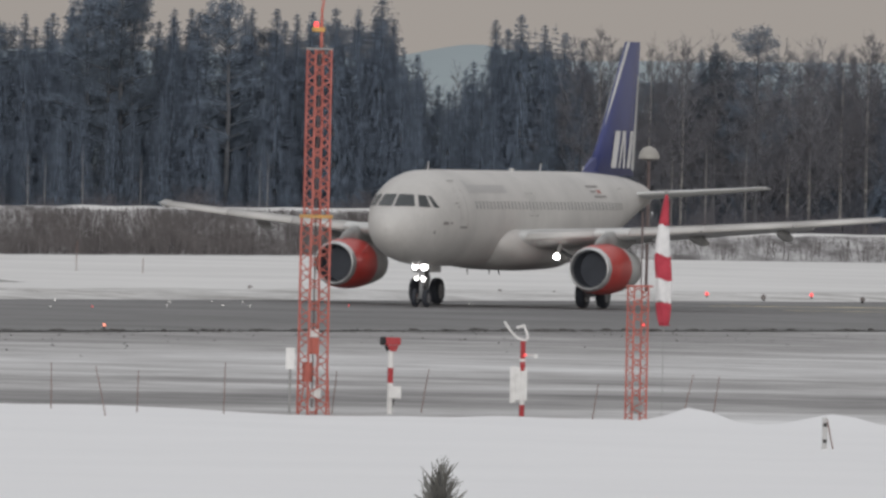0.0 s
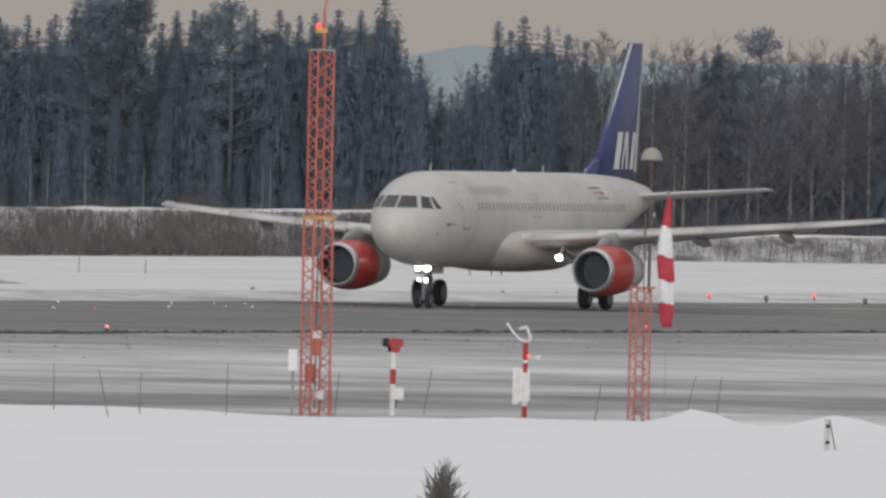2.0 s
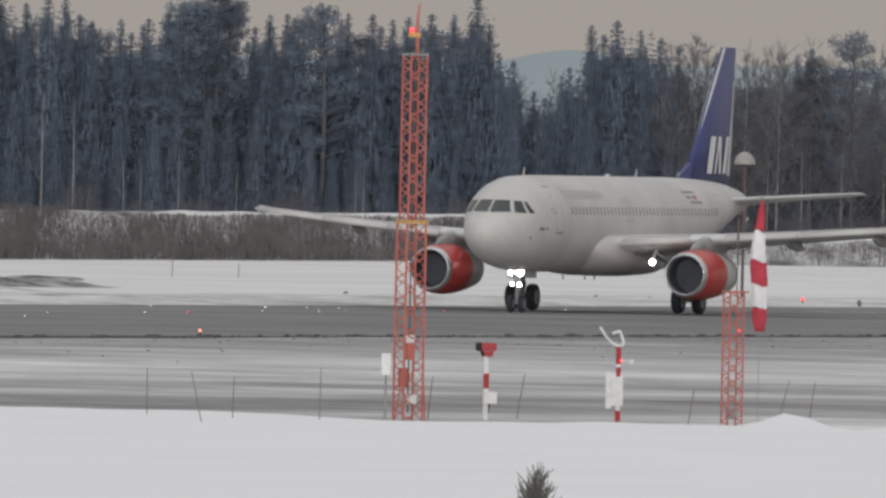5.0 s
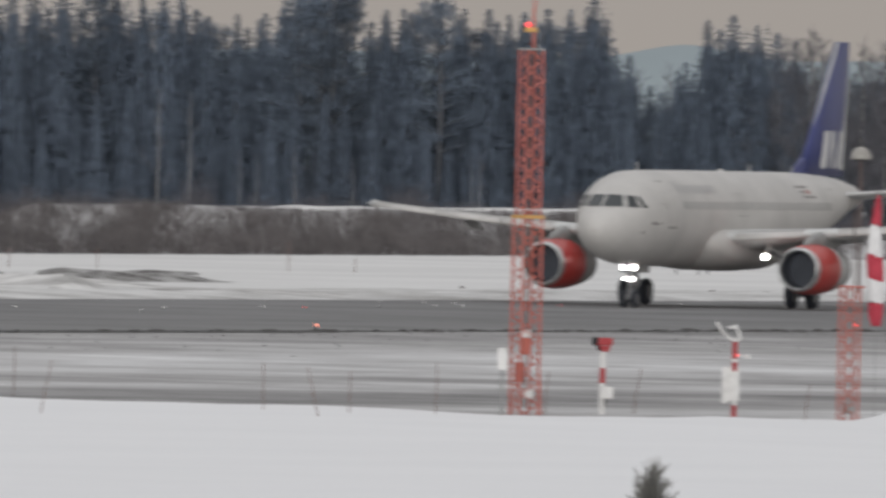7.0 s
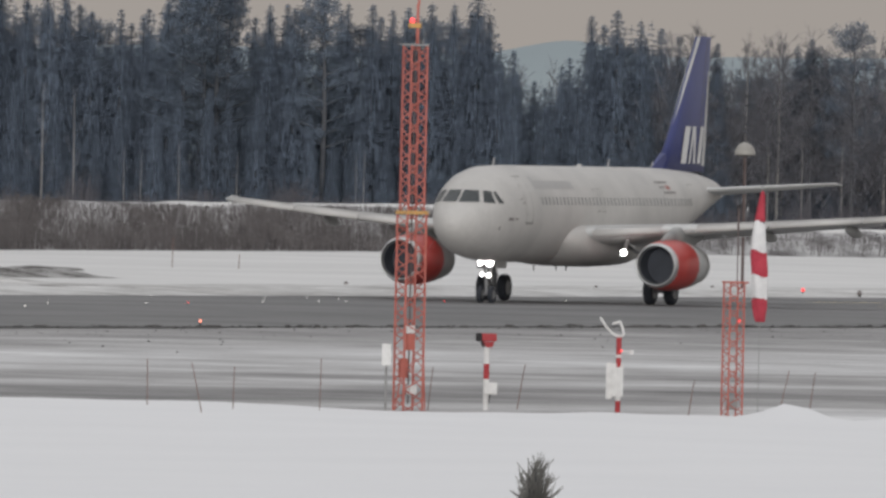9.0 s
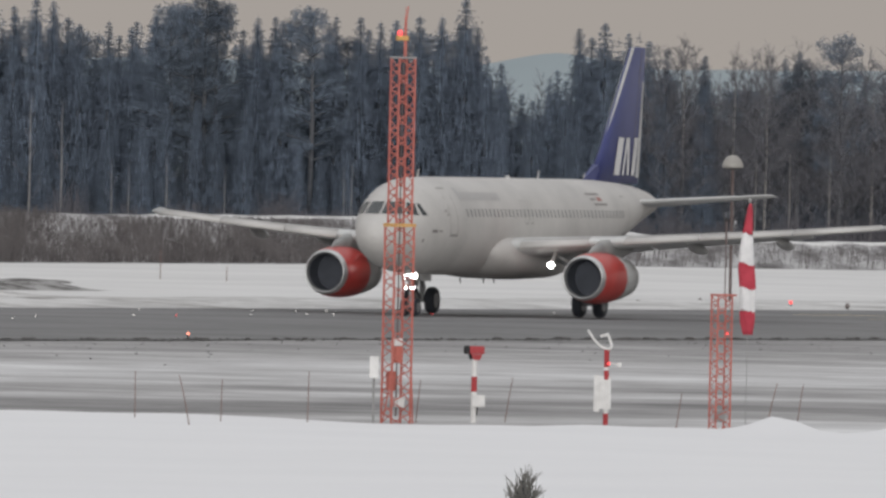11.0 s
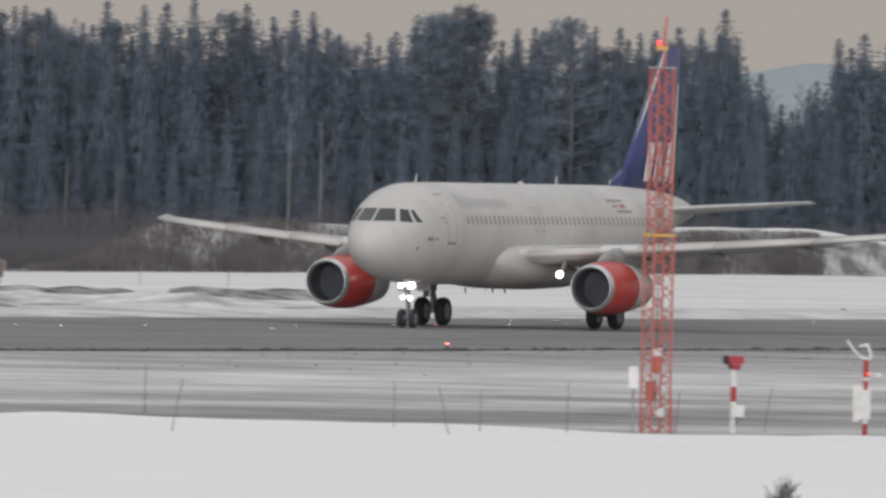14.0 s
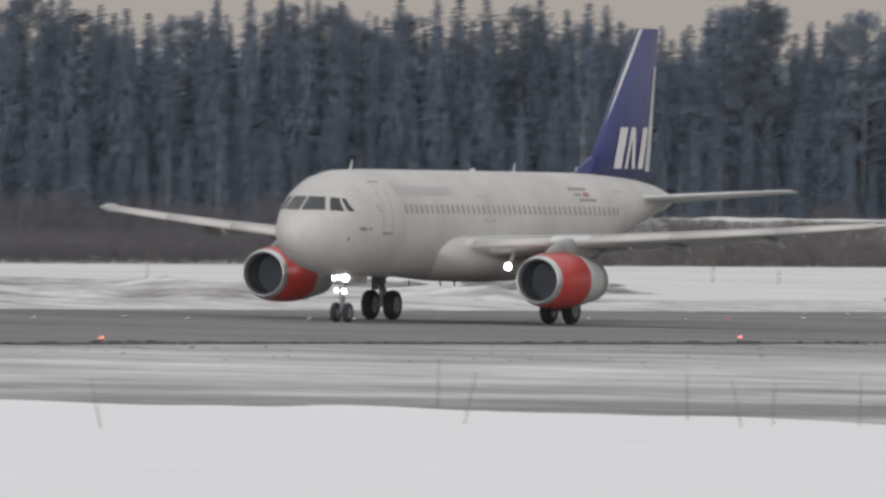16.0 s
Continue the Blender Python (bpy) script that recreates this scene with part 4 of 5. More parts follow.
FRONT_WEST = [(-72.2, 15.9, 0), (-69.9, 15.8, 0), (-68.2, 16.0, 0), (-66.1, 15.7, 0), (-64.2, 15.4, 0), (-61.3, 15.1, 0), (-58.0, 15.9, 0), (-55.8, 16.3, 0), (-53.8, 15.9, 0), (-51.9, 16.2, 0), (-49.6, 16.4, 0), (-47.3, 15.8, 0), (-45.6, 16.5, 0), (-43.1, 16.4, 0), (-41.6, 16.3, 0), (-39.7, 17.0, 0), (-37.5, 17.2, 1), (-36.2, 17.0, 0), (-34.3, 16.5, 0), (-32.8, 16.2, 0), (-31.7, 16.2, 0), (-29.9, 14.5, 0), (-27.9, 15.0, 0), (-26.4, 14.9, 0), (-24.7, 16.1, 0), (-23.7, 17.4, 1), (-22.2, 17.4, 1), (-21.3, 17.6, 1), (-20.5, 17.0, 1), (-18.8, 14.5, 0), (-17.8, 15.4, 0)]
FRONT_EAST = [(-16.1, 15.0, 0), (-14.1, 16.8, 1), (-12.5, 15.7, 0), (-10.8, 15.9, 0), (-8.5, 14.8, 0), (-6.8, 15.6, 0), (-5.3, 15.7, 0), (-3.7, 16.7, 0), (-2.2, 13.3, 0), (-1.2, 13.0, 0), (2.1, 12.3, 0), (3.2, 11.6, 0), (4.3, 13.5, 0), (5.8, 15.3, 0), (7.4, 15.0, 0), (10.0, 14.2, 0), (11.2, 15.2, 2), (12.6, 14.1, 0), (14.7, 14.2, 2), (16.8, 14.4, 2), (19.1, 13.9, 1), (21.9, 15.7, 1), (24.1, 14.1, 2), (25.6, 14.5, 2), (27.7, 15.0, 2), (29.4, 15.3, 2), (31.4, 15.3, 0), (33.3, 14.9, 2)]


def forest():
    kinds = tree_bases()
    rng = random.Random(77)
    count = {0: 0, 1: 0, 2: 0, 3: 0}
    height = {0: 16.0, 1: 17.2, 2: 15.6, 3: 15.2}

    def plant(x, y, h, kind):
        base = kinds[kind][count[kind] % len(kinds[kind])]
        m = pose(x, y, 0, 0, 0, rng.uniform(0, 360)) @ Matrix.Scale(h / height[kind], 4)
        if count[kind] < len(kinds[kind]):
            base.matrix_basis = m
        else:
            copy_thing(base, m)
        count[kind] += 1

    for x, h, k in FRONT_WEST + FRONT_EAST:
        plant(x, 1140 + rng.uniform(-2, 2), h * 1.025, k)
    x = -112.0
    while x < 78:
        east = x > 9
        kind = rng.choice((2, 1, 0, 0)) if east else rng.choice((0, 0, 1, 0, 1))
        top = 13.4 if east else (12.5 if -2.6 < x < 4 else 16.6 if x < -33 else 15.9)
        if -20.5 < x < -18.8 or -23 < x < -18 and kind == 0:
            top = 12.3
        plant(x, rng.uniform(1146, 1154), top * (0.98 + 0.12 * noise.noise((x * 0.21, 4.4, 0))) * rng.uniform(0.94, 1.03), kind)
        x += rng.uniform(0.8, 1.5)
    x = -108.0
    while x < 8:
        plant(x, rng.uniform(1130, 1137), rng.uniform(5.0, 10.5), 0)
        x += rng.uniform(1.1, 2.3)
    # pale birches that stand out before the dark wood
    for x, h in ((-32.6, 10.0), (-30.5, 9.6), (-27.2, 9.0), (-26.0, 9.0), (-19.5, 8.5), (-11.6, 9.0), (-11.0, 9.3), (-47.5, 10.5), (-52.0, 8.8), (-60.5, 10.0), (16.0, 11.0), (18.2, 12.0), (21.0, 11.5), (-23.5, 10.0), (-44.0, 9.0), (-57.0, 9.5)):
        plant(x, rng.uniform(1122, 1127), h, 3)


forest()


def rear_forest():
    rng = random.Random(41)
    cones = [spruce_mesh(50 + k, 12.5, 2.3 + 0.2 * k, 0.04, 0.35, 0.27) for k in range(3)]
    cones = [(np.array(v), np.array([f if len(f) == 4 else (*f, f[2]) for f in fs])) for v, fs in cones]
    allv, allf, n = [], [], 0
    for y0, dx in ((1160, 1.25), (1174, 1.5)):
        x = -120.0
        while x < 86:
            v, f = cones[rng.randrange(3)]
            a, k = rng.uniform(0, 6.28), (11.8 if -2.6 < x < 5 else 12.4 if x > 9 else 15.4 if x < -33 else 14.6) / 12.5 * rng.uniform(0.86, 1.08)
            c, s = math.cos(a), math.sin(a)
            allv.append(np.stack([(v[:, 0] * c - v[:, 1] * s) * k + x, (v[:, 0] * s + v[:, 1] * c) * k + y0 + rng.uniform(-4, 4), v[:, 2] * k], 1))
            allf.append(f + n)
            n += len(v)
            x += dx * rng.uniform(0.7, 1.3)
    fs = [tuple(q) if q[2] != q[3] else tuple(q[:3]) for q in np.concatenate(allf).tolist()]
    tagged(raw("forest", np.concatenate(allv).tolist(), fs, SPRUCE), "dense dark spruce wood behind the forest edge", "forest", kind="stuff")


rear_forest()


def birch_thicket():
    """Bare birches so close together in the east that their twigs run into one another."""
    rng = random.Random(63)
    kinds = []
    for k in range(2):
        v, f = twig_mesh(70 + k, 14.0, 22, 2)
        kinds.append((np.array(v), np.array(f)))
    allv, allf, n = [], [], 0
    for y0, x0, x1, dx in ((1138, 9.5, 60, 0.95), (1144, 8.5, 64, 0.8), (1153, -4, 66, 1.0)):
        x = x0
        while x < x1:
            v, f = kinds[rng.randrange(2)]
            a = rng.uniform(0, 6.28)
            k = (rng.uniform(0.62, 1.0) if x > 8 else rng.uniform(0.72, 0.9))
            c, sn = math.cos(a), math.sin(a)
            allv.append(np.stack([(v[:, 0] * c - v[:, 1] * sn) * k * 1.25 + x, (v[:, 0] * sn + v[:, 1] * c) * k + y0 + rng.uniform(-2, 2), np.maximum(v[:, 2] * k * 1.15 - 1.6, 0.05)], 1))
            allf.append(f + n)
            n += len(v)
            x += dx * rng.uniform(0.7, 1.3)
    tagged(raw("birch_thicket", np.concatenate(allv).tolist(), np.concatenate(allf).tolist(), TWIG), "thicket of bare brownish birches with fine twigs", "thicket", kind="stuff")


birch_thicket()


def foot(x):
    """Where the brush begins: its line runs nearly parallel to the runway."""
    return max(885.0, 1050 + (2.6 if x < 0 else 1.0) * x)


def brush(name, n, x0, x1, y0, y1, h0, h1, base, mat, label, seed, dens=None, ceil=None):
    rng = random.Random(seed)
    vs, fs = [], []
    for _ in range(n):
        x = rng.uniform(x0, x1)
        if dens and rng.random() > dens(x):
            continue
        y = foot(x) + rng.uniform(y0, y1) if y1 < 500 else rng.uniform(y0, y1)
        h = rng.uniform(h0, h1) * (0.75 + 0.5 * noise.noise((x * 0.35, 2.0, 1.0)))
        z = base(x, y)
        if ceil:
            h = min(h, max(0.12, ceil(x) + (0.5 if x < -27 else 0) - z - rng.uniform(-0.05, 0.45)))
        k = len(vs)
        lean = rng.uniform(-0.25, 0.25) * h
        w = rng.uniform(0.012, 0.035)
        a = rng.uniform(0, 3.14)
        cx, cy = w * math.cos(a), w * math.sin(a)
        vs += [(x - cx, y - cy, z), (x + cx, y + cy, z), (x + lean + cx * 0.3, y, z + h), (x + lean - cx * 0.3, y, z + h)]
        fs.append((k, k + 1, k + 2, k + 3))
        for _j in range(3):
            t = rng.uniform(0.3, 0.9)
            p = (x + lean * t, y, z + h * t)
            k = len(vs)
            dx, dz = rng.uniform(-0.35, 0.35) * h, rng.uniform(0.1, 0.35) * h
            vs += [(p[0] - 0.012, p[1], p[2]), (p[0] + 0.012, p[1], p[2]), (p[0] + dx, p[1] + rng.uniform(-0.2, 0.2), p[2] + dz)]
            fs.append((k, k + 1, k + 2))
    tagged(raw(name, vs, fs, mat), label, "brush", kind="stuff")


def bank_top(x):
    """Height of the embankment; it falls away in the west and sinks in the east."""
    w = min(1, max(0, (x + 41.0) / 6))
    e = 1 - 0.42 * min(1, max(0, (x - 2) / 8))
    return 2.75 * w * w * (3 - 2 * w) * e + 0.05 * noise.noise((x * 0.5, 1, 1)) * w


def bank_z(x, y):
    t = min(1, max(0, (y - foot(x) - 2) / 13))
    return max(0.0, bank_top(x) * t) + 0.05


def embankment():
    bm = B()
    rings = []
    for i in range(421):
        x = -60 + 0.3 * i
        top = max(bank_top(x), 0.0)
        j = [0.35 * noise.noise((x * 0.9, k * 1.7, 4.2)) * min(1, top) for k in range(6)]
        y0 = foot(x)
        rings.append([(x, y0, 0.0), (x, y0 + 2, 0.04), (x, y0 + 5 + j[1], top * 0.24 + 0.02), (x, y0 + 8 + j[2], top * 0.5 + j[3] * 0.4 + 0.02), (x, y0 + 12, top * 0.8 + j[4] * 0.3 + 0.02), (x, y0 + 15, top + 0.04), (x, y0 + 19, top + 0.06), (x, y0 + 33, top * 0.9 + 0.02), (x, y0 + 48, 0.0)])
    loft(bm, rings, closed=False)
    tagged(link("embankment", bm, BANK, smooth=True), "long low earth bank with patchy snow and winter brush", "embankment", kind="structure")


BANK = material("snow_patched_bank", (0.50, 0.49, 0.486), (0.13, 0.122, 0.122), scale=0.4, rough=0.95, spec=0.1, fine=2.2, stretch=(1.3, 0.5, 0.35), bump=0.2)
embankment()


def crest_snow():
    """A narrow blanket of snow along the flat top of the bank, thin in places."""
    bm = B()
    rings = []
    for i in range(250):
        x = -28 + 0.25 * i
        top = max(bank_top(x), 0.0) - 0.2 * max(0, 1 - i / 30)
        y0 = foot(x) + 14.2 - 1.6 * max(0, noise.noise((x * 0.55, 2.2, 0.4)))
        d = 0.06 + 0.07 * noise.noise((x * 0.4, 6.1, 3.0))
        rings.append([(x, y0, top - 0.16), (x, y0 + 0.5, top + d * 0.7), (x, y0 + 2.5, top + d + 0.05), (x, y0 + 5, top + d + 0.04), (x, y0 + 8, top * 0.97 + 0.02)])
    loft(bm, rings, closed=False)
    tagged(link("crest_snow", bm, SNOW_FAR, smooth=True), "strip of snow along the top of the bank", "snow", kind="structure")


crest_snow()
brush("winter_brush", 21000, -42, 40, -0.5, 6.5, 0.5, 1.7, bank_z, BRUSH, "dense grey-brown leafless brush on the bank", 3, lambda x: (0.95 if x < 3 else 0.06) * (0.6 + 0.7 * max(0, 0.4 + noise.noise((x * 0.28, 0, 0)))), bank_top)
brush("thin_brush", 26000, -42, 40, 6.5, 14.5, 0.4, 1.5, bank_z, BRUSH, "thin brush higher on the snowy bank", 8, lambda x: (0.9 if x < 3 else 0.1) * max(0.4, 0.65 + 0.9 * noise.noise((x * 0.33, 5.0, 0))), bank_top)
brush("dark_undergrowth", 20000, -110, 75, 1108, 1128, 1.0, 4.2, lambda x, y: 0.0, BRUSH_DARK, "dark leafless undergrowth along the forest edge", 4)
brush("low_scrub", 22000, -95, -31, 0, 110, 0.4, 2.2, lambda x, y: 0.0, BRUSH_DARK, "dark low scrub before the forest", 6)

# ---- masts, posts and lamps near the snow edge ----


def lattice(owner, z0, z1, side, bays, leg, brace, mat):
    """Four legs and zigzag bracing on each face."""
    h = side / 2
    cs = [(h, h), (-h, h), (-h, -h), (h, -h)]
    for cx, cy in cs:
        bm = B()
        rod(bm, (cx, cy, z0), (cx, cy, z1), leg, n=6)
        part("leg", bm, mat, owner)
    step = (z1 - z0) / bays
    for f in range(4):
        a, b = cs[f], cs[(f + 1) % 4]
        for k in range(bays):
            zb = z0 + k * step
            bm = B()
            rod(bm, (*a, zb), (*b, zb + step / 2), brace, n=4)
            rod(bm, (*b, zb + step / 2), (*a, zb + step), brace, n=4)
            part("brace", bm, mat, owner)


def tall_mast():
    t = thing("lattice_mast", (-2.98, 431.0, 0.0), 28)
    lattice(t, 0, 5.05, 0.55, 9, 0.032, 0.017, ORANGE)
    lattice(t, 5.15, 9.38, 0.455, 8, 0.03, 0.02, ORANGE)
    bm = B()
    box(bm, (0, 0, 5.1), (0.64, 0.64, 0.09), 0.015)
    part("platform", bm, YELLOW, t, "yellow platform ring")
    bm = B()
    box(bm, (0, 0, 9.4), (0.52, 0.52, 0.05), 0.01)
    part("top_plate", bm, GREY, t)
    bm = B()
    rod(bm, (0.05, 0, 9.4), (0.05, 0, 10.45), 0.045, 0.035)
    rod(bm, (0.05, 0, 10.2), (0.17, 0.1, 10.72), 0.018)
    rod(bm, (0.05, 0, 10.3), (0.02, -0.05, 10.68), 0.012)
    part("top_pole", bm, ORANGE, t)
    bm = B()
    lathe(bm, [(0, 0.06), (0.08, 0.065), (0.13, 0.035)], 12, "z", (-0.12, -0.02, 9.97), True)
    part("obstruction_light", bm, LIGHT_RED, t, "lit red obstruction light")
    bm = B()
    box(bm, (-0.04, 0, 9.9), (0.3, 0.16, 0.12), 0.02)
    part("light_bracket", bm, YELLOW, t)
    bm = B()
    rod(bm, (0, 0, 0.2), (0, 0, 9.3), 0.022, n=6)
    part("cable_run", bm, POLE_BROWN, t)
    bm = B()
    box(bm, (0.0, -0.05, 1.78), (0.2, 0.2, 0.42), 0.02)
    part("equipment_box", bm, ORANGE, t, "small orange equipment box")
    bm = B()
    box(bm, (-0.1, 0.1, 1.1), (0.22, 0.18, 0.5), 0.02)
    part("equipment_box", bm, ORANGE, t, "small orange equipment box")
    bm = B()
    box(bm, (0.05, -0.1, 0.55), (0.2, 0.2, 0.24), 0.02)
    part("junction_box", bm, POST_WHITE, t, "small white junction box")
    bm = B()
    box(bm, (0, 0, 2.1), (0.22, 0.2, 0.2), 0.02)
    part("junction_box", bm, POST_WHITE, t)
    for a, b in (((-0.28, -0.28, 0.0), (-0.5, -0.2, 0.0)), ((0.28, -0.28, 0.0), (0.5, 0.0, 0.0))):
        bm = B()
        rod(bm, (b[0], b[1], -0.05), (a[0], a[1], 1.3), 0.02, n=5)
        part("stay", bm, ORANGE, t)
    tagged(t, "tall orange lattice mast with yellow platform and lit red lamp", "lattice mast")
    # cabinet on a stand beside it
    c = thing("cabinet", (-3.55, 430.2, 0.05))
    bm = B()
    box(bm, (0, 0, 1.4), (0.24, 0.2, 0.56), 0.02)
    part("body", bm, POST_WHITE, c)
    bm = B()
    rod(bm, (0, 0, -0.05), (0, 0, 1.14), 0.03)
    part("stand", bm, GREY, c)
    tagged(c, "white metal cabinet on a thin stand beside the mast", "cabinet")


def short_tower():
    t = thing("lattice_tower", (5.33, 431.0, -0.03), 24)
    lattice(t, 0, 3.5, 0.40, 9, 0.024, 0.013, ORANGE)
    bm = B()
    box(bm, (0.04, 0, 3.52), (0.56, 0.46, 0.05), 0.01)
    part("top_plate", bm, ORANGE, t)
    bm = B()
    rod(bm, (0.08, 0, 3.5), (0.08, 0, 4.9), 0.016)
    rod(bm, (0.08, 0, 4.85), (0.08, 0, 5.42), 0.032, 0.028)
    part("whip", bm, POLE_BROWN, t, "thin rust-brown whip")
    bm = B()
    box(bm, (0.08, 0, 5.46), (0.08, 0.08, 0.09), 0.015)
    part("whip_cap", bm, BLACK, t)
    bm = B()
    lathe(bm, [(0, 0.028), (0.045, 0.028), (0.06, 0.012)], 10, "z", (0.12, -0.1, 2.5), True)
    part("obstruction_light", bm, LIGHT_RED, t, "lit red obstruction light")
    bm = B()
    box(bm, (0, 0, 0.4), (0.24, 0.24, 0.3), 0.02)
    part("junction_box", bm, GREY, t)
    tagged(t, "short orange lattice tower with a thin whip on top", "lattice tower")


def windsock():
    """Limp: the rings of the sock hang almost straight down from its hoop."""
    t = thing("windsock", (6.12, 441.0, -0.12))
    prof = [(5.95, 0.03, 0.03), (5.8, 0.07, 0.02), (5.35, 0.13, 0.0), (4.7, 0.2, -0.04), (4.2, 0.24, -0.06), (3.75, 0.25, -0.03), (3.25, 0.24, -0.01), (2.8, 0.22, 0.02), (2.52, 0.15, 0.04)]
    zs = [5.95, 5.13, 4.36, 3.72, 3.12, 2.5]
    for i in range(5):
        bm = B()
        rings = []
        steps = 5
        for k in range(steps + 1):
            z = zs[i] + (zs[i + 1] - zs[i]) * k / steps
            r = 0.84 * float(np.interp(-z, [-p[0] for p in prof], [p[1] for p in prof]))
            cx = float(np.interp(-z, [-p[0] for p in prof], [p[2] for p in prof]))
            ring = []
            for q in range(24):
                a = 2 * math.pi * q / 24
                fold = 1 + 0.16 * math.sin(3 * a + z * 2.1) + 0.09 * math.sin(7 * a + z)
                ring.append((cx + r * fold * math.cos(a), 0.75 * r * fold * math.sin(a), z + (0.05 * math.sin(2 * a) if 0 < k < steps or 0 < i < 4 else 0)))
            rings.append(ring)
        loft(bm, rings, True, i in (0, 4))
        part("red_band" if i % 2 == 0 else "white_band", bm, SOCK_RED if i % 2 == 0 else SOCK_WHITE, t, smooth=True)
    bm = B()
    rod(bm, (0.02, 0.15, 0.0), (0.02, 0.15, 6.0), 0.008, 0.008)
    part("pole", bm, GREY, t, "thin grey pole")
    bm = B()
    lathe(bm, [(0, 0.05), (0.06, 0.05), (0.1, 0.02)], 10, "z", (0.02, 0.1, 5.98), True)
    part("swivel", bm, GREY, t)
    tagged(t, "limp red and white windsock hanging on a thin pole", "windsock")


def banded(owner, bands, r):
    for z0, z1, mat in bands:
        bm = B()
        rod(bm, (0, 0, z0), (0, 0, z1), r, n=12)
        part("post_band", bm, mat, owner)


def sensor_post():
    t = thing("sensor_post", (-0.99, 434.5, 0.04))
    banded(t, ((-0.05, 0.78, POST_WHITE), (0.78, 1.17, POST_RED), (1.17, 1.74, POST_WHITE)), 0.075)
    bm = B()
    box(bm, (0.05, 0, 1.86), (0.4, 0.3, 0.2), 0.03)
    loft(bm, [[(-0.1, dy, 1.75), (0.2, dy, 1.75), (0.14, dy, 1.6), (-0.02, dy, 1.6)] for dy in (-0.1, 0.1)])
    part("head", bm, POST_RED, t, "red sensor head")
    bm = B()
    box(bm, (-0.2, -0.02, 1.86), (0.18, 0.28, 0.22), 0.05)
    rod(bm, (-0.12, 0, 1.76), (-0.06, 0, 1.62), 0.06)
    part("hood", bm, BLACK, t, "black lens hood")
    bm = B()
    box(bm, (0.12, -0.06, 0.54), (0.34, 0.22, 0.32), 0.03)
    part("box", bm, POST_WHITE, t, "white equipment box")
    bm = B()
    rod(bm, (0.1, 0, 0.4), (0.03, 0, 0.0), 0.025)
    part("conduit", bm, BLACK, t)
    tagged(t, "red and white banded post with a red sensor head", "sensor post")


def fork_post():
    t = thing("fork_sensor", (2.43, 435.5, 0.03))
    banded(t, ((-0.05, 0.28, POST_RED), (0.28, 1.16, POST_WHITE), (1.16, 1.4, POST_RED), (1.4, 1.48, POST_WHITE), (1.48, 1.93, POST_RED)), 0.068)
    bm = B()
    pts = [Vector(p) for p in ((-0.46, 0, 2.38), (-0.34, 0, 2.2), (-0.17, 0, 2.02), (0.0, 0, 1.95), (0.1, 0, 1.97), (0.12, 0, 2.08), (0.02, 0, 2.34))]
    for a, b in zip(pts, pts[1:]):
        rod(bm, a, b, 0.033, n=8)
    rod(bm, (0.03, 0, 2.34), (-0.18, -0.02, 2.28), 0.04, 0.03)
    rod(bm, (-0.46, 0, 2.38), (-0.5, 0, 2.44), 0.04, 0.025)
    part("fork", bm, POST_WHITE, t, "white forked sensor arms")
    bm = B()
    box(bm, (-0.02, 0.06, 0.82), (0.3, 0.2, 0.86), 0.03)
    part("cabinet", bm, POST_WHITE, t, "white cabinet")
    bm = B()
    box(bm, (-0.24, 0.1, 0.8), (0.16, 0.16, 0.95), 0.02)
    part("cabinet", bm, POST_WHITE, t, "white cabinet")
    bm = B()
    lathe(bm, [(0, 0.032), (0.045, 0.032), (0.065, 0.015)], 10, "z", (0.06, -0.08, 1.55), True)
    part("obstruction_light", bm, LIGHT_RED, t, "lit red light")
    bm = B()
    rod(bm, (0.05, 0, 1.58), (0.3, 0, 1.56), 0.014)
    box(bm, (0.33, 0, 1.55), (0.12, 0.08, 0.12), 0.03)
    part("side_sensor", bm, POST_WHITE, t)
    tagged(t, "red and white post with white forked sensor arms", "weather sensor")


def stake(x, y, lean, h):
    t = thing("marker_stake", (x, y, 0.03))
    bm = B()
    rod(bm, (0, 0, -0.1), (lean * 0.6, 0.03, h * 0.6), 0.014, 0.013, 6)
    rod(bm, (lean * 0.6, 0.03, h * 0.6), (lean, 0.02, h), 0.013, 0.011, 6)
    part("stick", bm, STAKE, t)
    tagged(t, "thin weathered snow marker stake" + (" that leans" if abs(lean) > 0.1 else ""), "stake", "snow marker stakes")


tall_mast()
short_tower()
windsock()
sensor_post()
fork_post()
for args in ((-9.56, 426.2, -0.02, 1.25), (-7.95, 416.1, -0.3, 1.3), (-7.33, 423.0, 0.02, 1.13), (-5.17, 425.0, 0.02, 1.35), (-2.48, 432.2, 0.12, 1.1), (-0.19, 437.0, 0.2, 1.15),
             (4.16, 427.0, 0.16, 0.98), (6.42, 426.4, 0.3, 1.28), (7.26, 429.2, 0.17, 1.22), (-16.53, 443.0, 0.0, 1.3), (-14.74, 412.2, 0.28, 1.38), (-22.68, 395.8, -0.3, 1.25)):
    stake(*args)


def broken_post():
    t = thing("broken_post", (9.28, 392.4, 0.04))
    bm = B()
    box(bm, (0, 0, 0.36), (0.12, 0.07, 0.86), 0.015)
    part("plank", bm, TITLE, t, "pale grey plank with dark patches")
    for z, s in ((0.62, 0.08), (0.24, 0.08)):
        bm = B()
        box(bm, (0.01, -0.037, z), (0.09, 0.008, s), 0.002)
        part("dark_patch", bm, BLACK, t)
    bm = B()
    rod(bm, (0.05, -0.02, 0.76), (0.22, -0.05, -0.06), 0.018, n=6)
    part("prop", bm, STAKE, t)
    tagged(t, "weathered pale post with a leaning prop in the snow", "post")


broken_post()


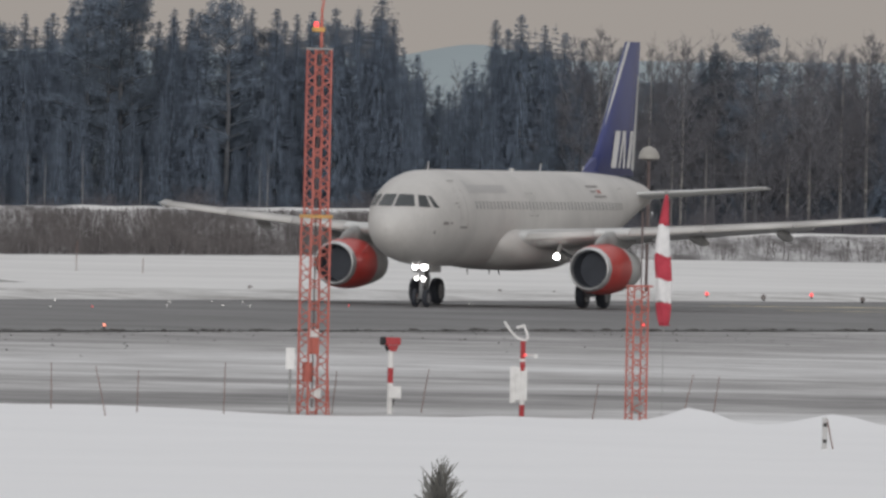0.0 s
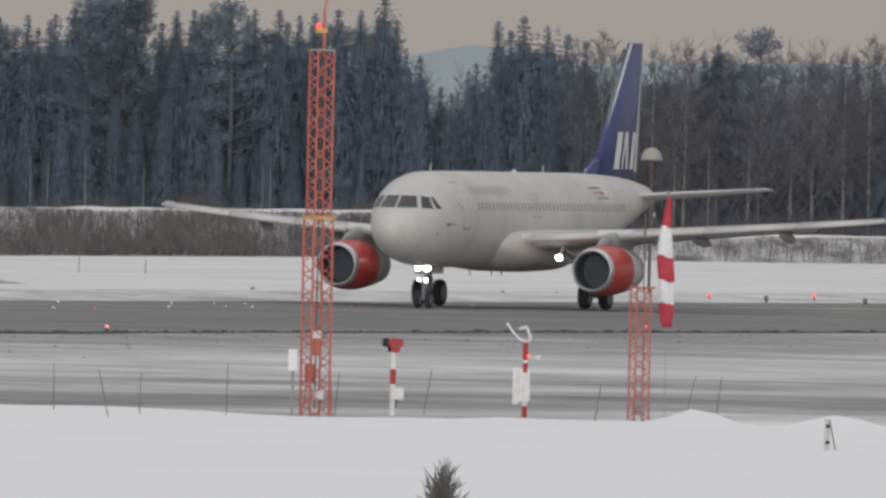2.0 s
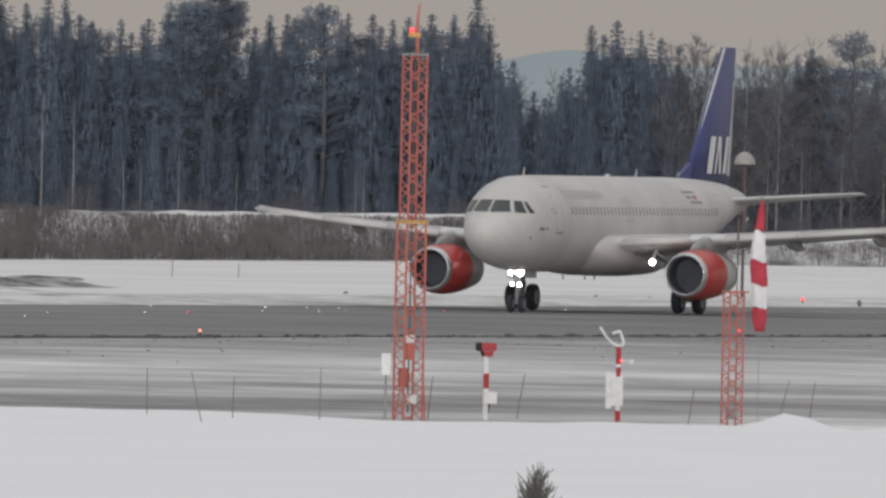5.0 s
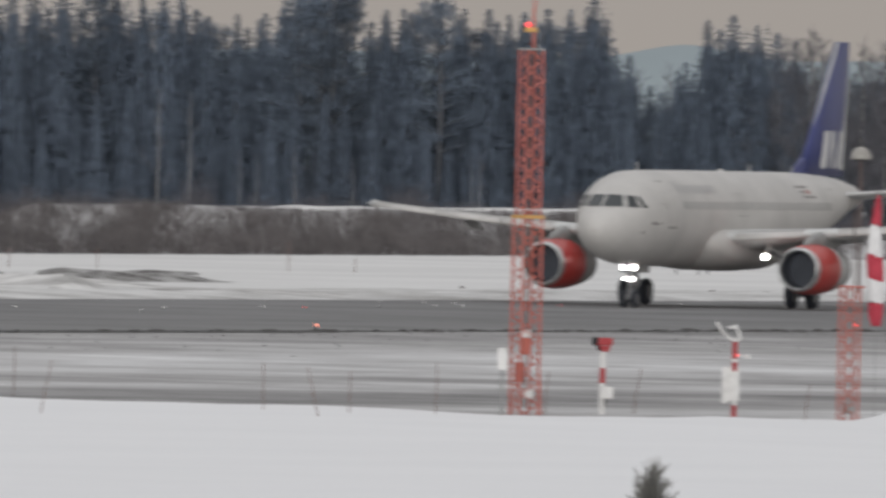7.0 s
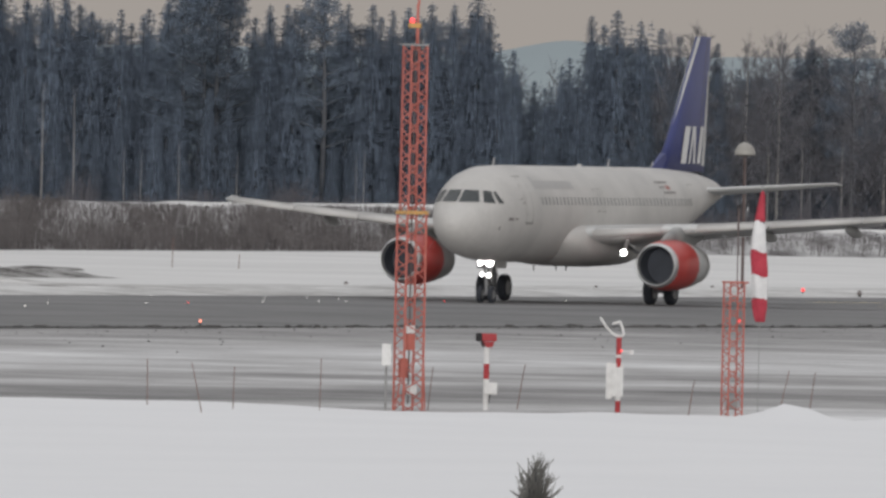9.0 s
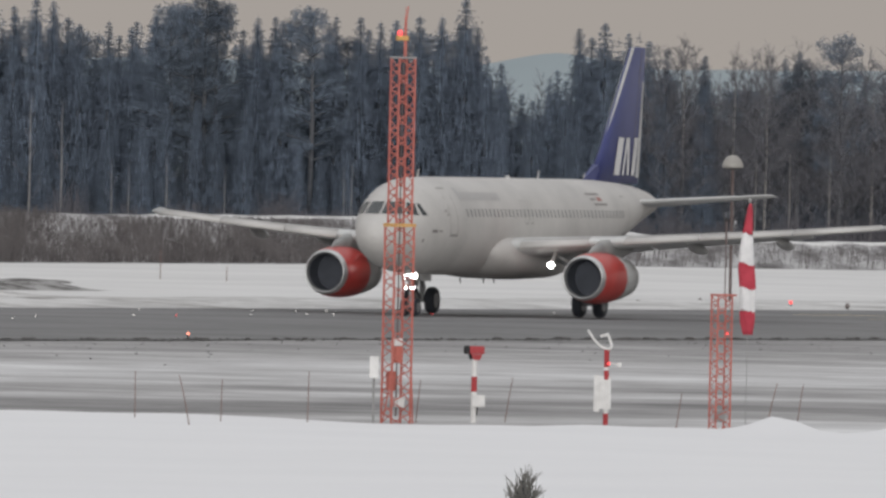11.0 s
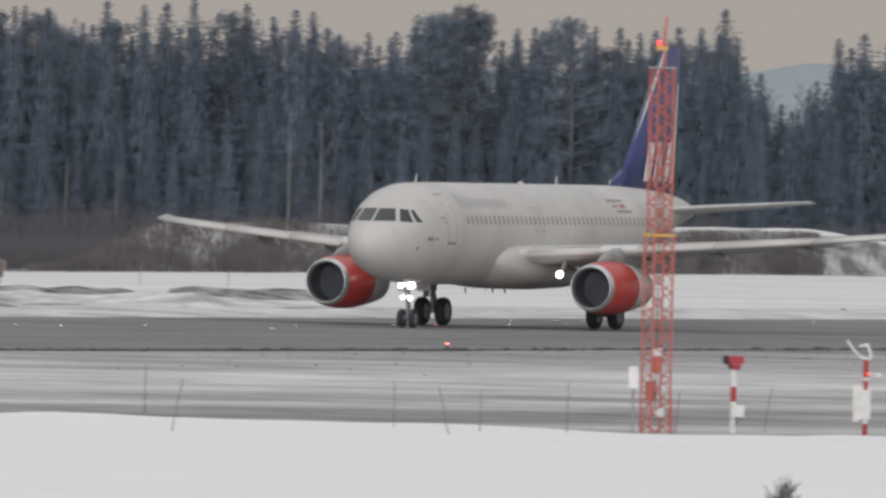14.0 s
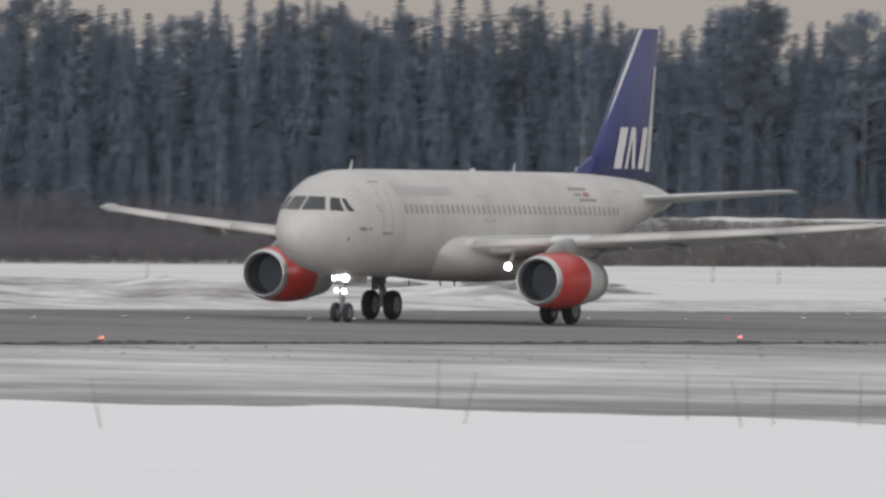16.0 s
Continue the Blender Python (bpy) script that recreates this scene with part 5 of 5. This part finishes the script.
def dome_lamp():
    t = thing("dome_lamp", (10.42, 812.0, 0.22))
    bm = B()
    rod(bm, (0, 0, -0.25), (0, 0, 6.25), 0.075, 0.07, 12)
    part("pole", bm, POLE_BROWN, t, "brown pole")
    bm = B()
    lathe(bm, [(0, 0.5), (0.14, 0.5), (0.34, 0.43), (0.52, 0.29), (0.6, 0.12), (0.62, 0.01)], 24, "z", (0, 0, 6.3), True)
    part("dome", bm, DOME, t, "pale metal dome", smooth=True)
    bm = B()
    lathe(bm, [(-0.08, 0.2), (0.0, 0.46)], 20, "z", (0, 0, 6.3), True)
    part("skirt", bm, BLACK, t)
    tagged(t, "pale dome on a slim brown pole", "dome lamp")


dome_lamp()


def far_stakes():
    for x, y, h in ((-18.5, 876, 1.55), (-15.0, 874, 0.75), (-45.5, 830, 1.2), (-32.5, 860, 1.0), (-28.3, 870, 1.0)):
        t = thing("far_stake", (x, y, 0))
        bm = B()
        rod(bm, (0, 0, -0.05), (0.02, 0, h), 0.025, n=6)
        part("stick", bm, STAKE, t)
        tagged(t, "thin dark marker stake in the far snow", "stake", "far marker stakes")


far_stakes()


def notice_sign():
    t = thing("notice_sign", (-38.2, 822, 0.05))
    bm = B()
    box(bm, (0, 0, 0.95), (0.62, 0.05, 0.75), 0.01)
    part("panel", bm, POLE_BROWN, t, "dark brown panel")
    bm = B()
    for cx, cz, sx, sz in ((0, 1.35, 0.7, 0.05), (0, 0.56, 0.7, 0.05), (-0.33, 0.95, 0.05, 0.8), (0.33, 0.95, 0.05, 0.8)):
        box(bm, (cx, -0.01, cz), (sx, 0.07, sz))
    part("frame", bm, SEAM, t)
    for s in (-0.22, 0.22):
        bm = B()
        rod(bm, (s, 0, -0.2), (s, 0, 0.56), 0.03, n=6)
        part("leg", bm, STAKE, t)
    t.matrix_basis = pose(-38.2, 822, 0.1, 0, 9, 0)
    tagged(t, "tilted dark sign with pale frame in the snow", "sign")


notice_sign()


def runway_lamp(x, y, mat, r, label, group, h=0.25):
    t = thing("runway_lamp", (x, y, 0.03))
    bm = B()
    rod(bm, (0, 0, -0.02), (0, 0, h), r * 0.6, r * 0.5, 8)
    part("stem", bm, BLACK, t)
    bm = B()
    lathe(bm, [(0, r * 0.9), (r * 0.8, r), (r * 1.5, r * 0.6), (r * 1.8, r * 0.05)], 12, "z", (0, 0, h), True)
    part("globe", bm, mat, t)
    tagged(t, label, "runway lamp", group)


for x, y in ((-11.82, 610.0), (-32.54, 566.0)):
    runway_lamp(x, y, LIGHT_ORANGE, 0.055, "lit orange-red runway edge lamp on a short stem", "runway edge lamps", 0.12)
for x, y in ((12.94, 786.3), (17.98, 792.4)):
    runway_lamp(x, y, LIGHT_RED, 0.085, "lit red lamp on a short stem beside the runway", "red runway lamps", 0.2)
for x, y in ((-15.43, 682.0), (-15.81, 707.8), (-10.9, 694.4), (-11.05, 711.2), (-9.31, 715.2), (-8.66, 701.8), (-7.99, 715.7), (-7.57, 704.3), (1.73, 730.1), (-19.65, 659.0), (-24.73, 661.3), (-27.69, 652.5), (-29.38, 651.0), (-19.12, 671.5),
             (-33.5, 640.0), (-36.2, 645.0), (-39.0, 634.0)):
    runway_lamp(x, y, LIGHT_DOT, 0.022, "tiny lit white lamp flush with the asphalt", "white runway lamps", 0.05)
for x, y in ((-13.76, 683.4), (-3.47, 713.5)):
    runway_lamp(x, y, LIGHT_RED, 0.026, "tiny lit red lamp flush with the asphalt", "small red lamps", 0.05)
for x, y in ((-7.94, 759.0), (3.23, 780.5), (-3.14, 762.0), (5.72, 778.0), (8.78, 794.0), (15.55, 784.0), (20.16, 783.5), (-8.3, 772.0)):
    runway_lamp(x, y, LAMP_SHELL, 0.12, "unlit grey-brown lamp on a low stem in the snow", "unlit runway lamps", 0.1)


def yellow_lines():
    """Two worn guide lines that bend off the runway."""
    for x0, y0, x1, y1, w in ((12.5, 752.0, 34.0, 779.0, 4.5), (15.5, 738.0, 36.0, 758.0, 3.5)):
        bm = B()
        rings = []
        for i in range(25):
            q = i / 24
            x, y = x0 + (x1 - x0) * q, y0 + (y1 - y0) * q - 3 * math.sin(math.pi * q)
            ww = w * (0.35 + 0.65 * q) * (0.8 + 0.4 * noise.noise((i * 0.6, w, 0)))
            rings.append([(x, y, 0.042), (x, y + ww, 0.042)])
        loft(bm, rings, closed=False)
        tagged(link("yellow_line", bm, YELLOW_LINE), "faded yellow guide line on the asphalt", "marking", kind="structure")


yellow_lines()


def young_pine():
    """Its top alone rises into view before the snow."""
    rng = random.Random(9)
    t = thing("young_pine", (0.1, 150.0, 0.1))
    bm = B()
    rod(bm, (0, 0, -0.15), (0.02, 0, 4.0), 0.05, 0.012, 8)
    part("trunk", bm, BARK, t)
    vs, fs = [], []
    bm = B()

    def needles(p, d, l, n):
        for _ in range(n):
            q = p + d * l * rng.random()
            s = d.orthogonal().normalized()
            s = Matrix.Rotation(rng.uniform(0, 6.28), 3, d) @ s
            nd = (d * rng.uniform(0.6, 1.1) + s * rng.uniform(0.25, 0.75) + Vector((0, 0, 0.3))).normalized()
            ln = rng.uniform(0.1, 0.18)
            e = nd.orthogonal().normalized()
            quad(vs, fs, q, q + nd * ln, 0.0085, 0.003, e)

    needles(Vector((0.02, 0, 3.74)), Vector((0.03, 0, 1)).normalized(), 0.3, 34)
    for k in range(12):
        a = 6.283 * k / 6 + rng.uniform(-0.3, 0.3)
        sp = 0.25 if k < 6 else 0.5
        d = Vector((math.cos(a) * sp, math.sin(a) * sp, 1)).normalized()
        p = Vector((0.015, 0, 3.72 - 0.01 * k))
        ln = rng.uniform(0.22, 0.3)
        rod(bm, p, p + d * ln, 0.01, 0.006, 5)
        needles(p, d, ln, 25)
    for lvl in range(9):
        z = 3.6 - lvl * 0.36
        for k in range(6):
            a = lvl * 0.7 + 6.283 * k / 6 + rng.uniform(-0.3, 0.3)
            ln = (0.17 + 0.14 * lvl) * rng.uniform(0.8, 1.2)
            d = Vector((math.cos(a), math.sin(a), 1.0 if lvl < 2 else 0.45)).normalized()
            p = Vector((0.01, 0, z))
            rod(bm, p, p + d * ln, 0.012, 0.006, 5)
            needles(p + d * ln * 0.1, d, ln * 0.9, int(20 + 12 * lvl))
    part("branches", bm, BARK, t)
    raw("needles", vs, fs, NEEDLE, t)
    tagged(t, "young pine with long green-brown needles", "pine tree")


young_pine()


def motions():
    """The airliner stands, then rolls off and turns slowly on to the runway; its wheels turn with the way it makes."""
    ts = [0, 6.3, 6.5, 7, 7.5, 8, 8.5, 9, 9.5, 10, 10.5, 11, 11.5, 12, 12.5, 13, 13.5, 14, 14.5, 15, 15.5, 16]
    ss = [0, 0, 0.08, 0.45, 1.1, 1.9, 2.85, 4.05, 5.6, 7.5, 9.7, 12.2, 15.1, 19.1, 23.9, 29.45, 35.75, 42.9, 50.8, 59.5, 69.1, 79.5]

    def place(s):
        x = 3.445 - 0.30735 * s - 4.4557e-4 * s * s + 1.0229e-6 * s ** 3
        y = 731.26 - 0.95417 * s + 1.7546e-4 * s * s - 4.928e-7 * s ** 3
        turn = 17.74 + 0.06192 * s - 2.6225e-4 * s * s
        return pose(x, y, 0.034, 0, 0, -90 - turn)

    walk(airliner, [(t, place(s)) for t, s in zip(ts, ss)])
    times = [0.0] + [6.3 + k / 30 for k in range(292)]
    times[-1] = 16.0
    way = [float(np.interp(t, ts, ss)) for t in times]
    for wh, x, y, r in wheels:
        rows_, turn, last = [], 0.0, 0.0
        for t, s in zip(times, way):
            turn += min(math.degrees((s - last) / r), 84)
            last = s
            rows_.append((t, pose(x, y, r, 0, turn, 0)))
        walk(wh, rows_)


motions()
